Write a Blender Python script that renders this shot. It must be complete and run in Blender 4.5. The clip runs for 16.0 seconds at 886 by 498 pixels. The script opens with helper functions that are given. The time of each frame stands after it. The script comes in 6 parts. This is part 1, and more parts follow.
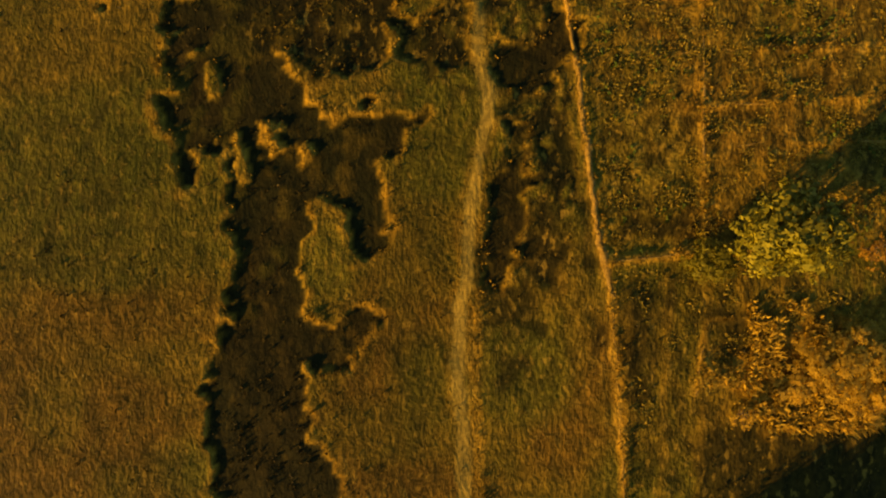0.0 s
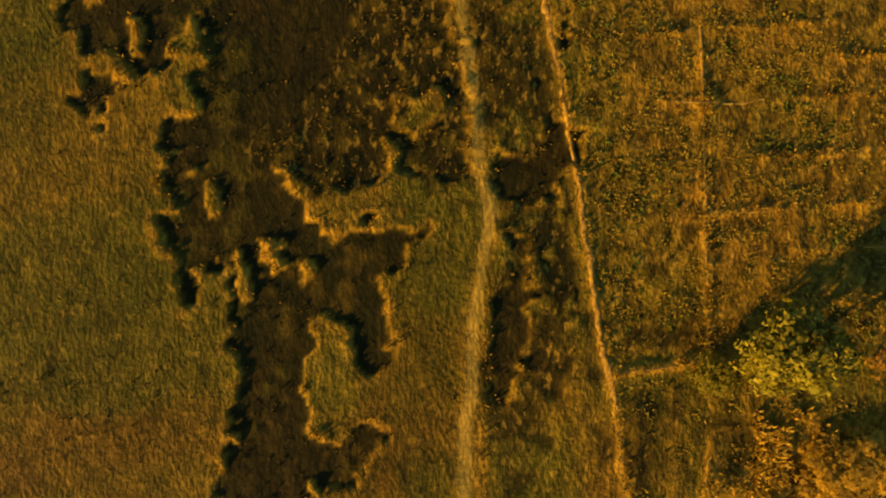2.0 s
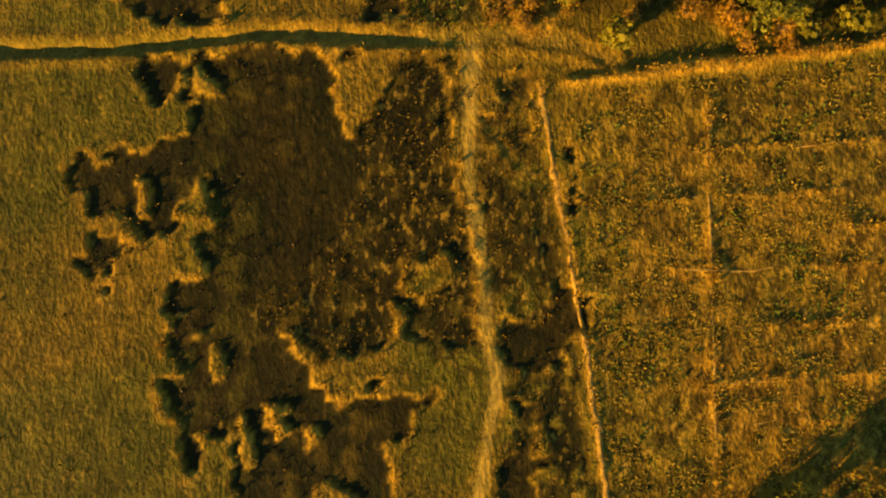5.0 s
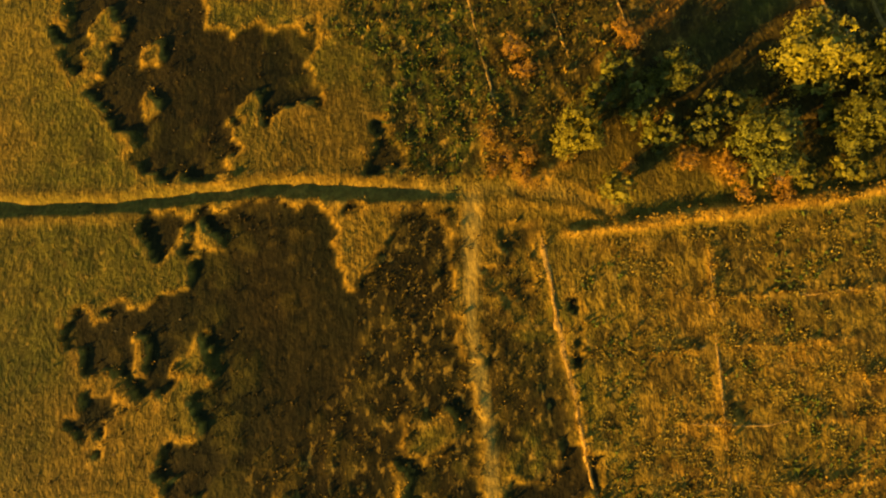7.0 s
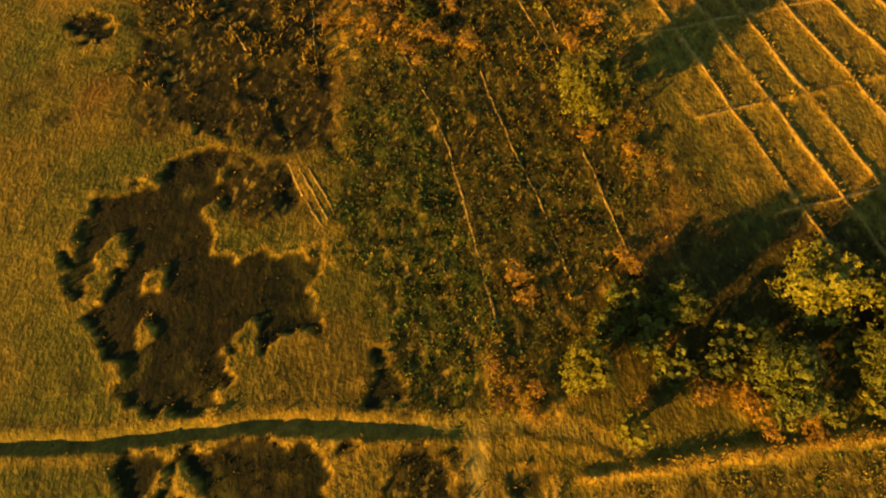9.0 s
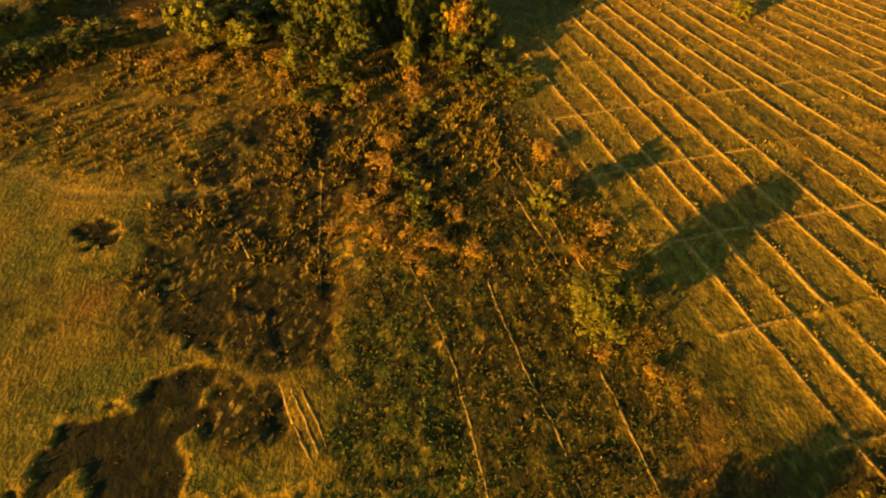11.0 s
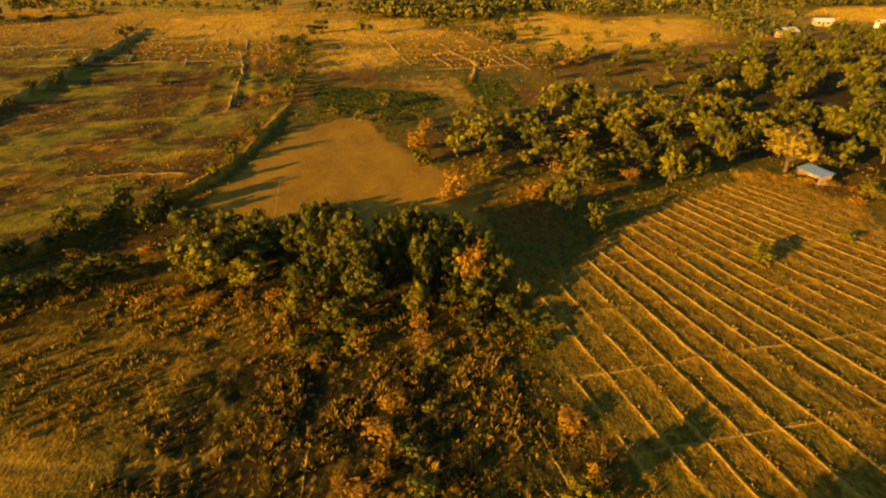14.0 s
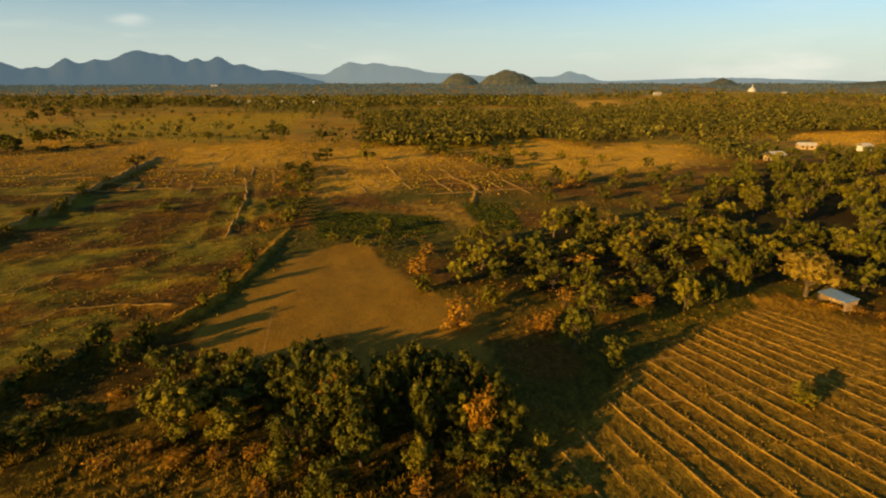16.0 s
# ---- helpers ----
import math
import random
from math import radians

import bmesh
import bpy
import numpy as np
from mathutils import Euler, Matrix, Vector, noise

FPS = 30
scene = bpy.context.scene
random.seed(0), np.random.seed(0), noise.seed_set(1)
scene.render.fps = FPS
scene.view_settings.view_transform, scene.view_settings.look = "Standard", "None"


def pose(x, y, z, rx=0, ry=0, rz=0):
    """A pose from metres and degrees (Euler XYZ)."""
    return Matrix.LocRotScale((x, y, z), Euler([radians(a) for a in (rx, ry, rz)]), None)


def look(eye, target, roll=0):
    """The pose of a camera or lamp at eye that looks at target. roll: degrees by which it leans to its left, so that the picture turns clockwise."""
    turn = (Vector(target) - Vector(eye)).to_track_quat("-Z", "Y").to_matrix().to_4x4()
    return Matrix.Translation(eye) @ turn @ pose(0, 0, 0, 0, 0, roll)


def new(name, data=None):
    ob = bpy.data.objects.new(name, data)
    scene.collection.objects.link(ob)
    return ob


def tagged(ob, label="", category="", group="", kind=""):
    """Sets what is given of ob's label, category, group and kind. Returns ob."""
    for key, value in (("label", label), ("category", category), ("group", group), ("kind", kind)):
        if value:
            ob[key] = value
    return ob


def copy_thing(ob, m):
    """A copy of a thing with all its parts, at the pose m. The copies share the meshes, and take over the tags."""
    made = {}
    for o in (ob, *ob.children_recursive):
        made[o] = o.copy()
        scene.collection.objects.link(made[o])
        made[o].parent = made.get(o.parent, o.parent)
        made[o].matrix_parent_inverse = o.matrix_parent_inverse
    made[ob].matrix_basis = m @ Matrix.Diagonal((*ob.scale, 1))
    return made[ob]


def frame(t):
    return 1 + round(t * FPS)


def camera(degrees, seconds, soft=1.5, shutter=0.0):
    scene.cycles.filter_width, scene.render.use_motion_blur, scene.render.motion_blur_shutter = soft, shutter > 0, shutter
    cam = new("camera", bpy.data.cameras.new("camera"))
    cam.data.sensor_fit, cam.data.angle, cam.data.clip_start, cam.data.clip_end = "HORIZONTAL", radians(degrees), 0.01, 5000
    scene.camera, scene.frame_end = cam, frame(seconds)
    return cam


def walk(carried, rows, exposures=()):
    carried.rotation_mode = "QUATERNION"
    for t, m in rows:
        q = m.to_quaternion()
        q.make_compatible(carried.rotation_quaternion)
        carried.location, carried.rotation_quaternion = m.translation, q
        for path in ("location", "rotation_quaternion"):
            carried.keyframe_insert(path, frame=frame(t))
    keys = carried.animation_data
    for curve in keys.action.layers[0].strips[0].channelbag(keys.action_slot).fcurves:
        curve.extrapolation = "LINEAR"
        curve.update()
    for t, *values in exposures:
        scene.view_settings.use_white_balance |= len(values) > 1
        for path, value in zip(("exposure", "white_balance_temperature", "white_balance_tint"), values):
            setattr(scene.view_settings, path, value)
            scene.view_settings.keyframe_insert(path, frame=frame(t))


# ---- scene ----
cam = camera(78.3, 16.0, soft=2.1)
PATH = [
    (0, (0.399, 2.238, 34.838), (0.397, 2.273, 32.839), -0.4),
    (0.5, (0.273, 4.088, 34.841), (0.272, 4.128, 32.842), -0.9),
    (1, (0.152, 5.933, 34.849), (0.151, 5.968, 32.849), -0.2),
    (1.5, (0.031, 7.766, 34.859), (0.03, 7.805, 32.859), 0.4),
    (2, (-0.095, 9.577, 34.87), (-0.096, 9.612, 32.87), 0.1),
    (2.5, (-0.226, 11.351, 34.881), (-0.226, 11.391, 32.881), 0.6),
    (3, (-0.36, 13.07, 34.889), (-0.36, 13.108, 32.89), 1.0),
    (3.5, (-0.497, 14.725, 34.896), (-0.498, 14.771, 32.897), 0.1),
    (3.7, (-0.548, 15.358, 34.898), (-0.55, 15.404, 32.899), -0.2),
    (5.8, (-1.035, 21.722, 34.936), (-1.039, 21.866, 32.942), 0.4),
    (6, (-1.071, 22.319, 34.937), (-1.075, 22.483, 32.944), 0.2),
    (6.5, (-1.136, 23.795, 34.941), (-1.144, 24.027, 32.955), -0.6),
    (7, (-1.184, 25.258, 34.944), (-1.196, 25.564, 32.968), -0.7),
    (7.5, (-1.226, 26.707, 34.946), (-1.243, 27.136, 32.993), -0.7),
    (8, (-1.271, 28.143, 34.948), (-1.292, 28.699, 33.027), -0.6),
    (8.5, (-1.323, 29.57, 34.949), (-1.35, 30.264, 33.074), -0.6),
    (9, (-1.389, 30.993, 34.949), (-1.423, 31.806, 33.122), -0.8),
    (9.5, (-1.473, 32.415, 34.946), (-1.515, 33.356, 33.182), -1.0),
    (10, (-1.575, 33.833, 34.943), (-1.623, 34.887, 33.243), -1.3),
    (10.2, (-1.621, 34.401, 34.942), (-1.671, 35.499, 33.271), -1.3),
    (12.3, (-2.161, 40.363, 34.92), (-2.239, 41.9, 33.643), 0.9),
    (12.5, (-2.219, 40.943, 34.92), (-2.3, 42.508, 33.676), 0.8),
    (13, (-2.382, 42.42, 34.922), (-2.469, 44.045, 33.759), 0.7),
    (13.5, (-2.556, 43.913, 34.925), (-2.648, 45.6, 33.855), 0.5),
    (14, (-2.733, 45.407, 34.93), (-2.83, 47.146, 33.948), 0.4),
    (14.5, (-2.912, 46.882, 34.934), (-3.014, 48.674, 34.051), 0.2),
    (15, (-3.095, 48.33, 34.937), (-3.199, 50.164, 34.146), 0.1),
    (15.5, (-3.279, 49.753, 34.939), (-3.386, 51.629, 34.252), -0.0),
    (16, (-3.462, 51.164, 34.939), (-3.571, 53.07, 34.343), -0.1),
]
walk(cam, [(t, look(eye, target, roll)) for t, eye, target, roll in PATH],
     exposures=[(0.0, 1.62, 7400, 9), (3.5, 2.07, 7400, 9), (6.0, 2.26, 7400, 9), (8.5, 2.06, 7500, 10), (10.0, 2.25, 7800, 10), (12.4, 2.03, 8100, 10), (13.5, 1.97, 8300, 10), (15.0, 1.5, 8000, 10), (16.0, 1.2, 7200, 8)])

# ---- light: a low evening sun behind and beside the way, and a clear sky ----
SUN_ELEVATION = radians(11.5)
SUN_WAY = Vector((math.cos(radians(39.5)), math.sin(radians(39.5)), 0))      # the way the shadows fall
world = bpy.data.worlds.new("evening_sky")
scene.world = world
world.use_nodes = True
wn, wl = world.node_tree.nodes, world.node_tree.links
sky = wn.new("ShaderNodeTexSky")
sky.sky_type = "NISHITA"
sky.sun_disc = False
sky.sun_elevation = SUN_ELEVATION
sky.sun_rotation = radians(230.5)
sky.air_density, sky.dust_density, sky.ozone_density = 1.0, 0.25, 3.0
coord = wn.new("ShaderNodeTexCoord")
stretch = wn.new("ShaderNodeMapping")
stretch.inputs["Scale"].default_value = (5.0, 5.0, 22.0)
puffs = wn.new("ShaderNodeTexNoise")
puffs.inputs["Scale"].default_value = 1.6
puffs.inputs["Detail"].default_value = 6
thin = wn.new("ShaderNodeMapRange")
thin.inputs["From Min"].default_value, thin.inputs["From Max"].default_value = 0.56, 0.85
thin.inputs["To Max"].default_value = 0.18
cloud = wn.new("ShaderNodeMixRGB")
cloud.inputs["Color2"].default_value = (6.6, 6.6, 6.3, 1)
wl.new(coord.outputs["Generated"], stretch.inputs["Vector"])
wl.new(stretch.outputs["Vector"], puffs.inputs["Vector"])
wl.new(puffs.outputs["Fac"], thin.inputs["Value"])
# one small cloud, and a pale bank low over the plain
split = wn.new("ShaderNodeSeparateXYZ")
low = wn.new("ShaderNodeMapRange")
low.interpolation_type = "SMOOTHSTEP"
for key, value in (("From Min", 0.0), ("From Max", 0.17), ("To Min", 0.8), ("To Max", 0.0)):
    low.inputs[key].default_value = value
wl.new(coord.outputs["Generated"], split.inputs["Vector"])
wl.new(split.outputs["Z"], low.inputs["Value"])
total = thin.outputs["Result"]
for azimuth, elevation, inner, outer, flat, most in ((-31.3, 4.9, 0.002, 0.040, 3.0, 0.5), (29.0, 0.6, 0.02, 0.26, 3.4, 0.42), (-10.0, 1.0, 0.01, 0.10, 3.0, 0.3)):
    a, e = radians(azimuth), radians(elevation)
    squeeze = wn.new("ShaderNodeMapping")
    squeeze.inputs["Scale"].default_value = (1, 1, flat)
    away = wn.new("ShaderNodeVectorMath")
    away.operation = "DISTANCE"
    away.inputs[1].default_value = (math.sin(a) * math.cos(e), math.cos(a) * math.cos(e), flat * math.sin(e))
    body = wn.new("ShaderNodeMapRange")
    body.interpolation_type = "SMOOTHSTEP"
    for key, value in (("From Min", inner), ("From Max", outer), ("To Min", most), ("To Max", 0.0)):
        body.inputs[key].default_value = value
    ragged = wn.new("ShaderNodeMapRange")
    for key, value in (("From Min", 0.38), ("From Max", 0.62)):
        ragged.inputs[key].default_value = value
    times = wn.new("ShaderNodeMath")
    times.operation = "MULTIPLY"
    both = wn.new("ShaderNodeMath")
    both.operation = "MAXIMUM"
    wl.new(coord.outputs["Generated"], squeeze.inputs["Vector"])
    wl.new(squeeze.outputs["Vector"], away.inputs[0])
    wl.new(away.outputs["Value"], body.inputs["Value"])
    wl.new(puffs.outputs["Fac"], ragged.inputs["Value"])
    wl.new(body.outputs["Result"], times.inputs[0])
    wl.new(ragged.outputs["Result"], times.inputs[1])
    wl.new(times.outputs["Value"], both.inputs[0])
    wl.new(total, both.inputs[1])
    total = both.outputs["Value"]
wl.new(total, cloud.inputs["Fac"])
cool = wn.new("ShaderNodeMixRGB")
cool.blend_type = "MULTIPLY"
cool.inputs["Fac"].default_value = 1.0
cool.inputs["Color2"].default_value = (0.90, 1.0, 1.12, 1)
wl.new(sky.outputs["Color"], cool.inputs["Color1"])
bank = wn.new("ShaderNodeMixRGB")
bank.inputs["Color2"].default_value = (4.1, 4.75, 4.9, 1)
wl.new(low.outputs["Result"], bank.inputs["Fac"])
wl.new(cool.outputs["Color"], bank.inputs["Color1"])
wl.new(bank.outputs["Color"], cloud.inputs["Color1"])
wl.new(cloud.outputs["Color"], wn["Background"].inputs["Color"])
wn["Background"].inputs["Strength"].default_value = 0.064

sun = new("sun", bpy.data.lights.new("sun", "SUN"))
sun.data.energy, sun.data.angle, sun.data.color = 4.4, radians(0.6), (1.0, 0.635, 0.19)
sun.matrix_world = look(-SUN_WAY * 100 + Vector((0, 0, 100 * math.tan(SUN_ELEVATION))), (0, 0, 0))

# ---- materials ----
def node(tree, kind, **values):
    n = tree.nodes.new(kind)
    for key, value in values.items():
        n.inputs[key.replace("_", " ")].default_value = value
    return n


def fresh(name, roughness=0.85, gloss=0.15):
    m = bpy.data.materials.new(name)
    m.use_nodes = True
    b = m.node_tree.nodes["Principled BSDF"]
    b.inputs["Roughness"].default_value = roughness
    b.inputs["Specular IOR Level"].default_value = gloss
    return m, m.node_tree, b


def rgb(c):
    return (c[0], c[1], c[2], 1.0)


def mixed(tree, fac, a, b, mode="MIX"):
    """A colour mix; fac, a and b may be sockets or values."""
    n = tree.nodes.new("ShaderNodeMixRGB")
    n.blend_type = mode
    for key, value in (("Fac", fac), ("Color1", a), ("Color2", b)):
        if isinstance(value, bpy.types.NodeSocket):
            tree.links.new(value, n.inputs[key])
        else:
            n.inputs[key].default_value = value if key == "Fac" else rgb(value)
    return n.outputs["Color"]


def ground_noise(tree, scale, detail=4, lo=0.35, hi=0.65, where=None):
    """A noise over the plan in metres, stretched between lo and hi to 0..1."""
    n = node(tree, "ShaderNodeTexNoise", Scale=scale, Detail=detail, Roughness=0.6)
    if where is None:
        where = tree.nodes.new("ShaderNodeTexCoord").outputs["Object"]
    tree.links.new(where, n.inputs["Vector"])
    r = node(tree, "ShaderNodeMapRange", From_Min=lo, From_Max=hi)
    tree.links.new(n.outputs["Fac"], r.inputs["Value"])
    return r.outputs["Result"]


def ground_material():
    m, tree, b = fresh("field_ground", 0.95, 0.05)
    grow = node(tree, "ShaderNodeMapping", Scale=(1.3, 0.72, 1.0))
    tree.links.new(tree.nodes.new("ShaderNodeTexCoord").outputs["Object"], grow.inputs["Vector"])
    where = grow.outputs["Vector"]
    broad = ground_noise(tree, 0.11, 3, 0.38, 0.62, where)
    patch = ground_noise(tree, 0.6, 4, 0.36, 0.64, where)
    fine = ground_noise(tree, 3.2, 5, 0.33, 0.67, where)
    grain = ground_noise(tree, 11.0, 4, 0.3, 0.7, where)
    covers = []
    for name in ("cover", "cover_two"):
        a = tree.nodes.new("ShaderNodeAttribute")
        a.attribute_name = name
        s = tree.nodes.new("ShaderNodeSeparateColor")
        tree.links.new(a.outputs["Color"], s.inputs["Color"])
        covers += [s.outputs["Red"], s.outputs["Green"], s.outputs["Blue"]]
        if name == "cover":
            lush = a.outputs["Alpha"]
        else:
            coarse = a.outputs["Alpha"]
    dark, green, dry, soil, path, brown = covers
    grass = mixed(tree, broad, (0.098, 0.066, 0.0062), (0.150, 0.089, 0.0078))
    grass = mixed(tree, patch, grass, mixed(tree, broad, (0.076, 0.058, 0.0052), (0.176, 0.099, 0.0088)))
    # dark weed colour, also used for shade painted on the ground
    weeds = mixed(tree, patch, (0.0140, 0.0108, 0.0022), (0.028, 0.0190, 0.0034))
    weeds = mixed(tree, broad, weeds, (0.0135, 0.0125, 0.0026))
    crop = mixed(tree, patch, (0.042, 0.050, 0.0048), (0.088, 0.080, 0.0070))
    straw = mixed(tree, patch, (0.27, 0.130, 0.0100), (0.44, 0.230, 0.0200))
    earth = mixed(tree, broad, (0.44, 0.235, 0.022), (0.56, 0.31, 0.031))
    trod = mixed(tree, patch, (0.23, 0.142, 0.020), (0.36, 0.215, 0.028))
    rust = mixed(tree, patch, (0.0806, 0.03844, 0.00496), (0.1488, 0.0651, 0.00744))
    c = mixed(tree, brown, grass, rust)
    c = mixed(tree, green, c, crop)
    c = mixed(tree, soil, c, earth)
    c = mixed(tree, dry, c, straw)
    c = mixed(tree, lush, c, mixed(tree, broad, (0.20, 0.160, 0.013), (0.28, 0.215, 0.018)))
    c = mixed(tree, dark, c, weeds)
    # coarse growth: weeds and painted shade between the tufts, pale dry tips on some
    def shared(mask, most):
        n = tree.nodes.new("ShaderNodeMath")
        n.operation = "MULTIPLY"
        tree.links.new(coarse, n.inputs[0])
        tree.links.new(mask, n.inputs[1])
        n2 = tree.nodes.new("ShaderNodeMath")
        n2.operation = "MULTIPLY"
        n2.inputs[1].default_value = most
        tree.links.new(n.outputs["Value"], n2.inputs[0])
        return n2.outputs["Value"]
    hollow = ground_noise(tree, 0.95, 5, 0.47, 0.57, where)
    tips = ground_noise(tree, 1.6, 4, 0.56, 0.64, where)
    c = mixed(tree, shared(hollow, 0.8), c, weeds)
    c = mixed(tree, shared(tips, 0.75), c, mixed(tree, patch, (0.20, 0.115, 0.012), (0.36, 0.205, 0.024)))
    c = mixed(tree, path, c, trod)
    clump = ground_noise(tree, 1.9, 3, 0.34, 0.66, where)
    # strokes of lodged stems, longer than they are wide
    lie = node(tree, "ShaderNodeMapping", Scale=(1.25, 0.8, 1.0))
    tree.links.new(tree.nodes.new("ShaderNodeTexCoord").outputs["Object"], lie.inputs["Vector"])
    stems = ground_noise(tree, 2.9, 3, 0.40, 0.62, lie.outputs["Vector"])
    speck = mixed(tree, stems, (0.68, 0.68, 0.68), (1.36, 1.32, 1.24))
    c = mixed(tree, 0.65, c, speck, "MULTIPLY")
    speck = mixed(tree, grain, (0.6, 0.6, 0.6), (1.3, 1.3, 1.3))
    c = mixed(tree, 0.18, c, speck, "MULTIPLY")
    tree.links.new(c, b.inputs["Base Color"])
    lumps = node(tree, "ShaderNodeBump", Strength=1.0, Distance=0.07)
    level_soil = node(tree, "ShaderNodeMapRange", From_Max=0.3, To_Min=1.0, To_Max=0.22)
    tree.links.new(soil, level_soil.inputs["Value"])
    quiet = node(tree, "ShaderNodeMapRange", To_Min=0.62, To_Max=0.25)
    still = tree.nodes.new("ShaderNodeMath")
    still.operation = "MAXIMUM"
    tree.links.new(dark, still.inputs[0])
    tree.links.new(path, still.inputs[1])
    tree.links.new(still.outputs["Value"], quiet.inputs["Value"])
    strength = tree.nodes.new("ShaderNodeMath")
    strength.operation = "MULTIPLY"
    tree.links.new(level_soil.outputs["Result"], strength.inputs[0])
    tree.links.new(quiet.outputs["Result"], strength.inputs[1])
    tree.links.new(strength.outputs["Value"], lumps.inputs["Strength"])
    both = tree.nodes.new("ShaderNodeMath")
    both.operation = "ADD"
    tree.links.new(clump, both.inputs[0])
    tree.links.new(stems, both.inputs[1])
    tufted = tree.nodes.new("ShaderNodeMath")
    tufted.operation = "SUBTRACT"
    tree.links.new(both.outputs["Value"], tufted.inputs[0])
    tree.links.new(shared(hollow, 0.9), tufted.inputs[1])
    tree.links.new(tufted.outputs["Value"], lumps.inputs["Height"])
    bump = node(tree, "ShaderNodeBump", Strength=0.35, Distance=0.04)
    tree.links.new(fine, bump.inputs["Height"])
    tree.links.new(lumps.outputs["Normal"], bump.inputs["Normal"])
    bump_two = node(tree, "ShaderNodeBump", Strength=0.1, Distance=0.03)
    tree.links.new(grain, bump_two.inputs["Height"])
    tree.links.new(bump.outputs["Normal"], bump_two.inputs["Normal"])
    tree.links.new(bump_two.outputs["Normal"], b.inputs["Normal"])
    return m


def leaf_material(name, low, high, through_leaf=0.25, roughness=0.6):
    """Leaves or blades: every leaf has a shade of its own, and lets some light through."""
    m, tree, b = fresh(name, roughness, 0.07)
    g = tree.nodes.new("ShaderNodeNewGeometry")
    c = mixed(tree, g.outputs["Random Per Island"], low, high)
    info = tree.nodes.new("ShaderNodeObjectInfo")
    shade = node(tree, "ShaderNodeMapRange", To_Min=0.78, To_Max=1.2)
    tree.links.new(info.outputs["Random"], shade.inputs["Value"])
    c = mixed(tree, 1.0, c, shade.outputs["Result"], "MULTIPLY")
    broad = ground_noise(tree, 0.7, 3, 0.35, 0.65)
    c = mixed(tree, 0.5, c, mixed(tree, broad, (0.65, 0.62, 0.6), (1.3, 1.28, 1.2)), "MULTIPLY")
    tree.links.new(c, b.inputs["Base Color"])
    t = tree.nodes.new("ShaderNodeBsdfTranslucent")
    tree.links.new(c, t.inputs["Color"])
    mix = node(tree, "ShaderNodeMixShader", Fac=through_leaf)
    tree.links.new(b.outputs["BSDF"], mix.inputs[1])
    tree.links.new(t.outputs["BSDF"], mix.inputs[2])
    tree.links.new(mix.outputs["Shader"], tree.nodes["Material Output"].inputs["Surface"])
    return m


def plain_material(name, low, high, scale=2.0, roughness=0.8, bump=0.3):
    m, tree, b = fresh(name, roughness, 0.3)
    n = ground_noise(tree, scale, 6)
    fine = ground_noise(tree, scale * 9, 4)
    c = mixed(tree, n, low, high)
    c = mixed(tree, 0.4, c, mixed(tree, fine, (0.75, 0.75, 0.75), (1.2, 1.2, 1.2)), "MULTIPLY")
    tree.links.new(c, b.inputs["Base Color"])
    k = node(tree, "ShaderNodeBump", Strength=bump, Distance=0.03)
    tree.links.new(fine, k.inputs["Height"])
    tree.links.new(k.outputs["Normal"], b.inputs["Normal"])
    return m


def distance_material(name, low, high, haze_glow, scale):
    """Far land behind kilometres of evening air, whose haze is put in as emission."""
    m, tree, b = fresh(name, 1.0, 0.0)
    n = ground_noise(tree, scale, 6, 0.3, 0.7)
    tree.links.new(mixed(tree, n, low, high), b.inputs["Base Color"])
    b.inputs["Emission Color"].default_value = rgb(haze_glow)
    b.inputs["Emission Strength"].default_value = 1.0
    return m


GROUND = ground_material()
BUND_EARTH = plain_material("grassy_bund", (0.16, 0.085, 0.012), (0.36, 0.20, 0.028), 0.9, 0.95, 1.0)
RIDGE_STRAW = plain_material("pale_ridge_straw", (0.18, 0.095, 0.0090), (0.42, 0.225, 0.024), 2.6, 0.95, 1.0)
BARK = plain_material("bark", (0.062, 0.0403, 0.0217), (0.124, 0.0806, 0.0434), 3.0, 0.9, 0.6)
LEAF_GREEN = leaf_material("green_leaves", (0.036, 0.040, 0.0044), (0.138, 0.121, 0.0112))
LEAF_LIME = leaf_material("yellow_green_leaves", (0.082, 0.073, 0.0060), (0.215, 0.168, 0.0135))
LEAF_GOLD = leaf_material("dry_orange_leaves", (0.23, 0.110, 0.010), (0.46, 0.23, 0.022))
LEAF_PALE = leaf_material("pale_golden_leaves", (0.17, 0.115, 0.015), (0.34, 0.225, 0.030))
LEAF_STRAW = leaf_material("feathery_straw", (0.32, 0.185, 0.017), (0.56, 0.33, 0.032), 0.35)
BLADE_GOLD = leaf_material("dry_grass_blades", (0.0806, 0.0558, 0.00496), (0.155, 0.0961, 0.00806), 0.2)
BLADE_DARK = leaf_material("dark_weed_leaves", (0.0186, 0.01426, 0.00248), (0.062, 0.03844, 0.00496), 0.15)
BLADE_GREEN = leaf_material("crop_leaves", (0.030, 0.046, 0.0040), (0.078, 0.084, 0.0070), 0.2)
BLADE_STRAW = leaf_material("straw_blades", (0.1488, 0.0837, 0.00744), (0.2604, 0.1488, 0.01364), 0.2)
BLADE_TALL = leaf_material("tall_straw_blades", (0.11, 0.067, 0.0070), (0.31, 0.182, 0.019), 0.3)
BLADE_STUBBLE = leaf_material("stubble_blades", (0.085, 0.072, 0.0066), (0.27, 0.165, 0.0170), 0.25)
# paler than the near stubble, to brighten the far fields
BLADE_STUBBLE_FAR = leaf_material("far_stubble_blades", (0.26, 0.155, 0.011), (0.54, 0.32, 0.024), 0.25)
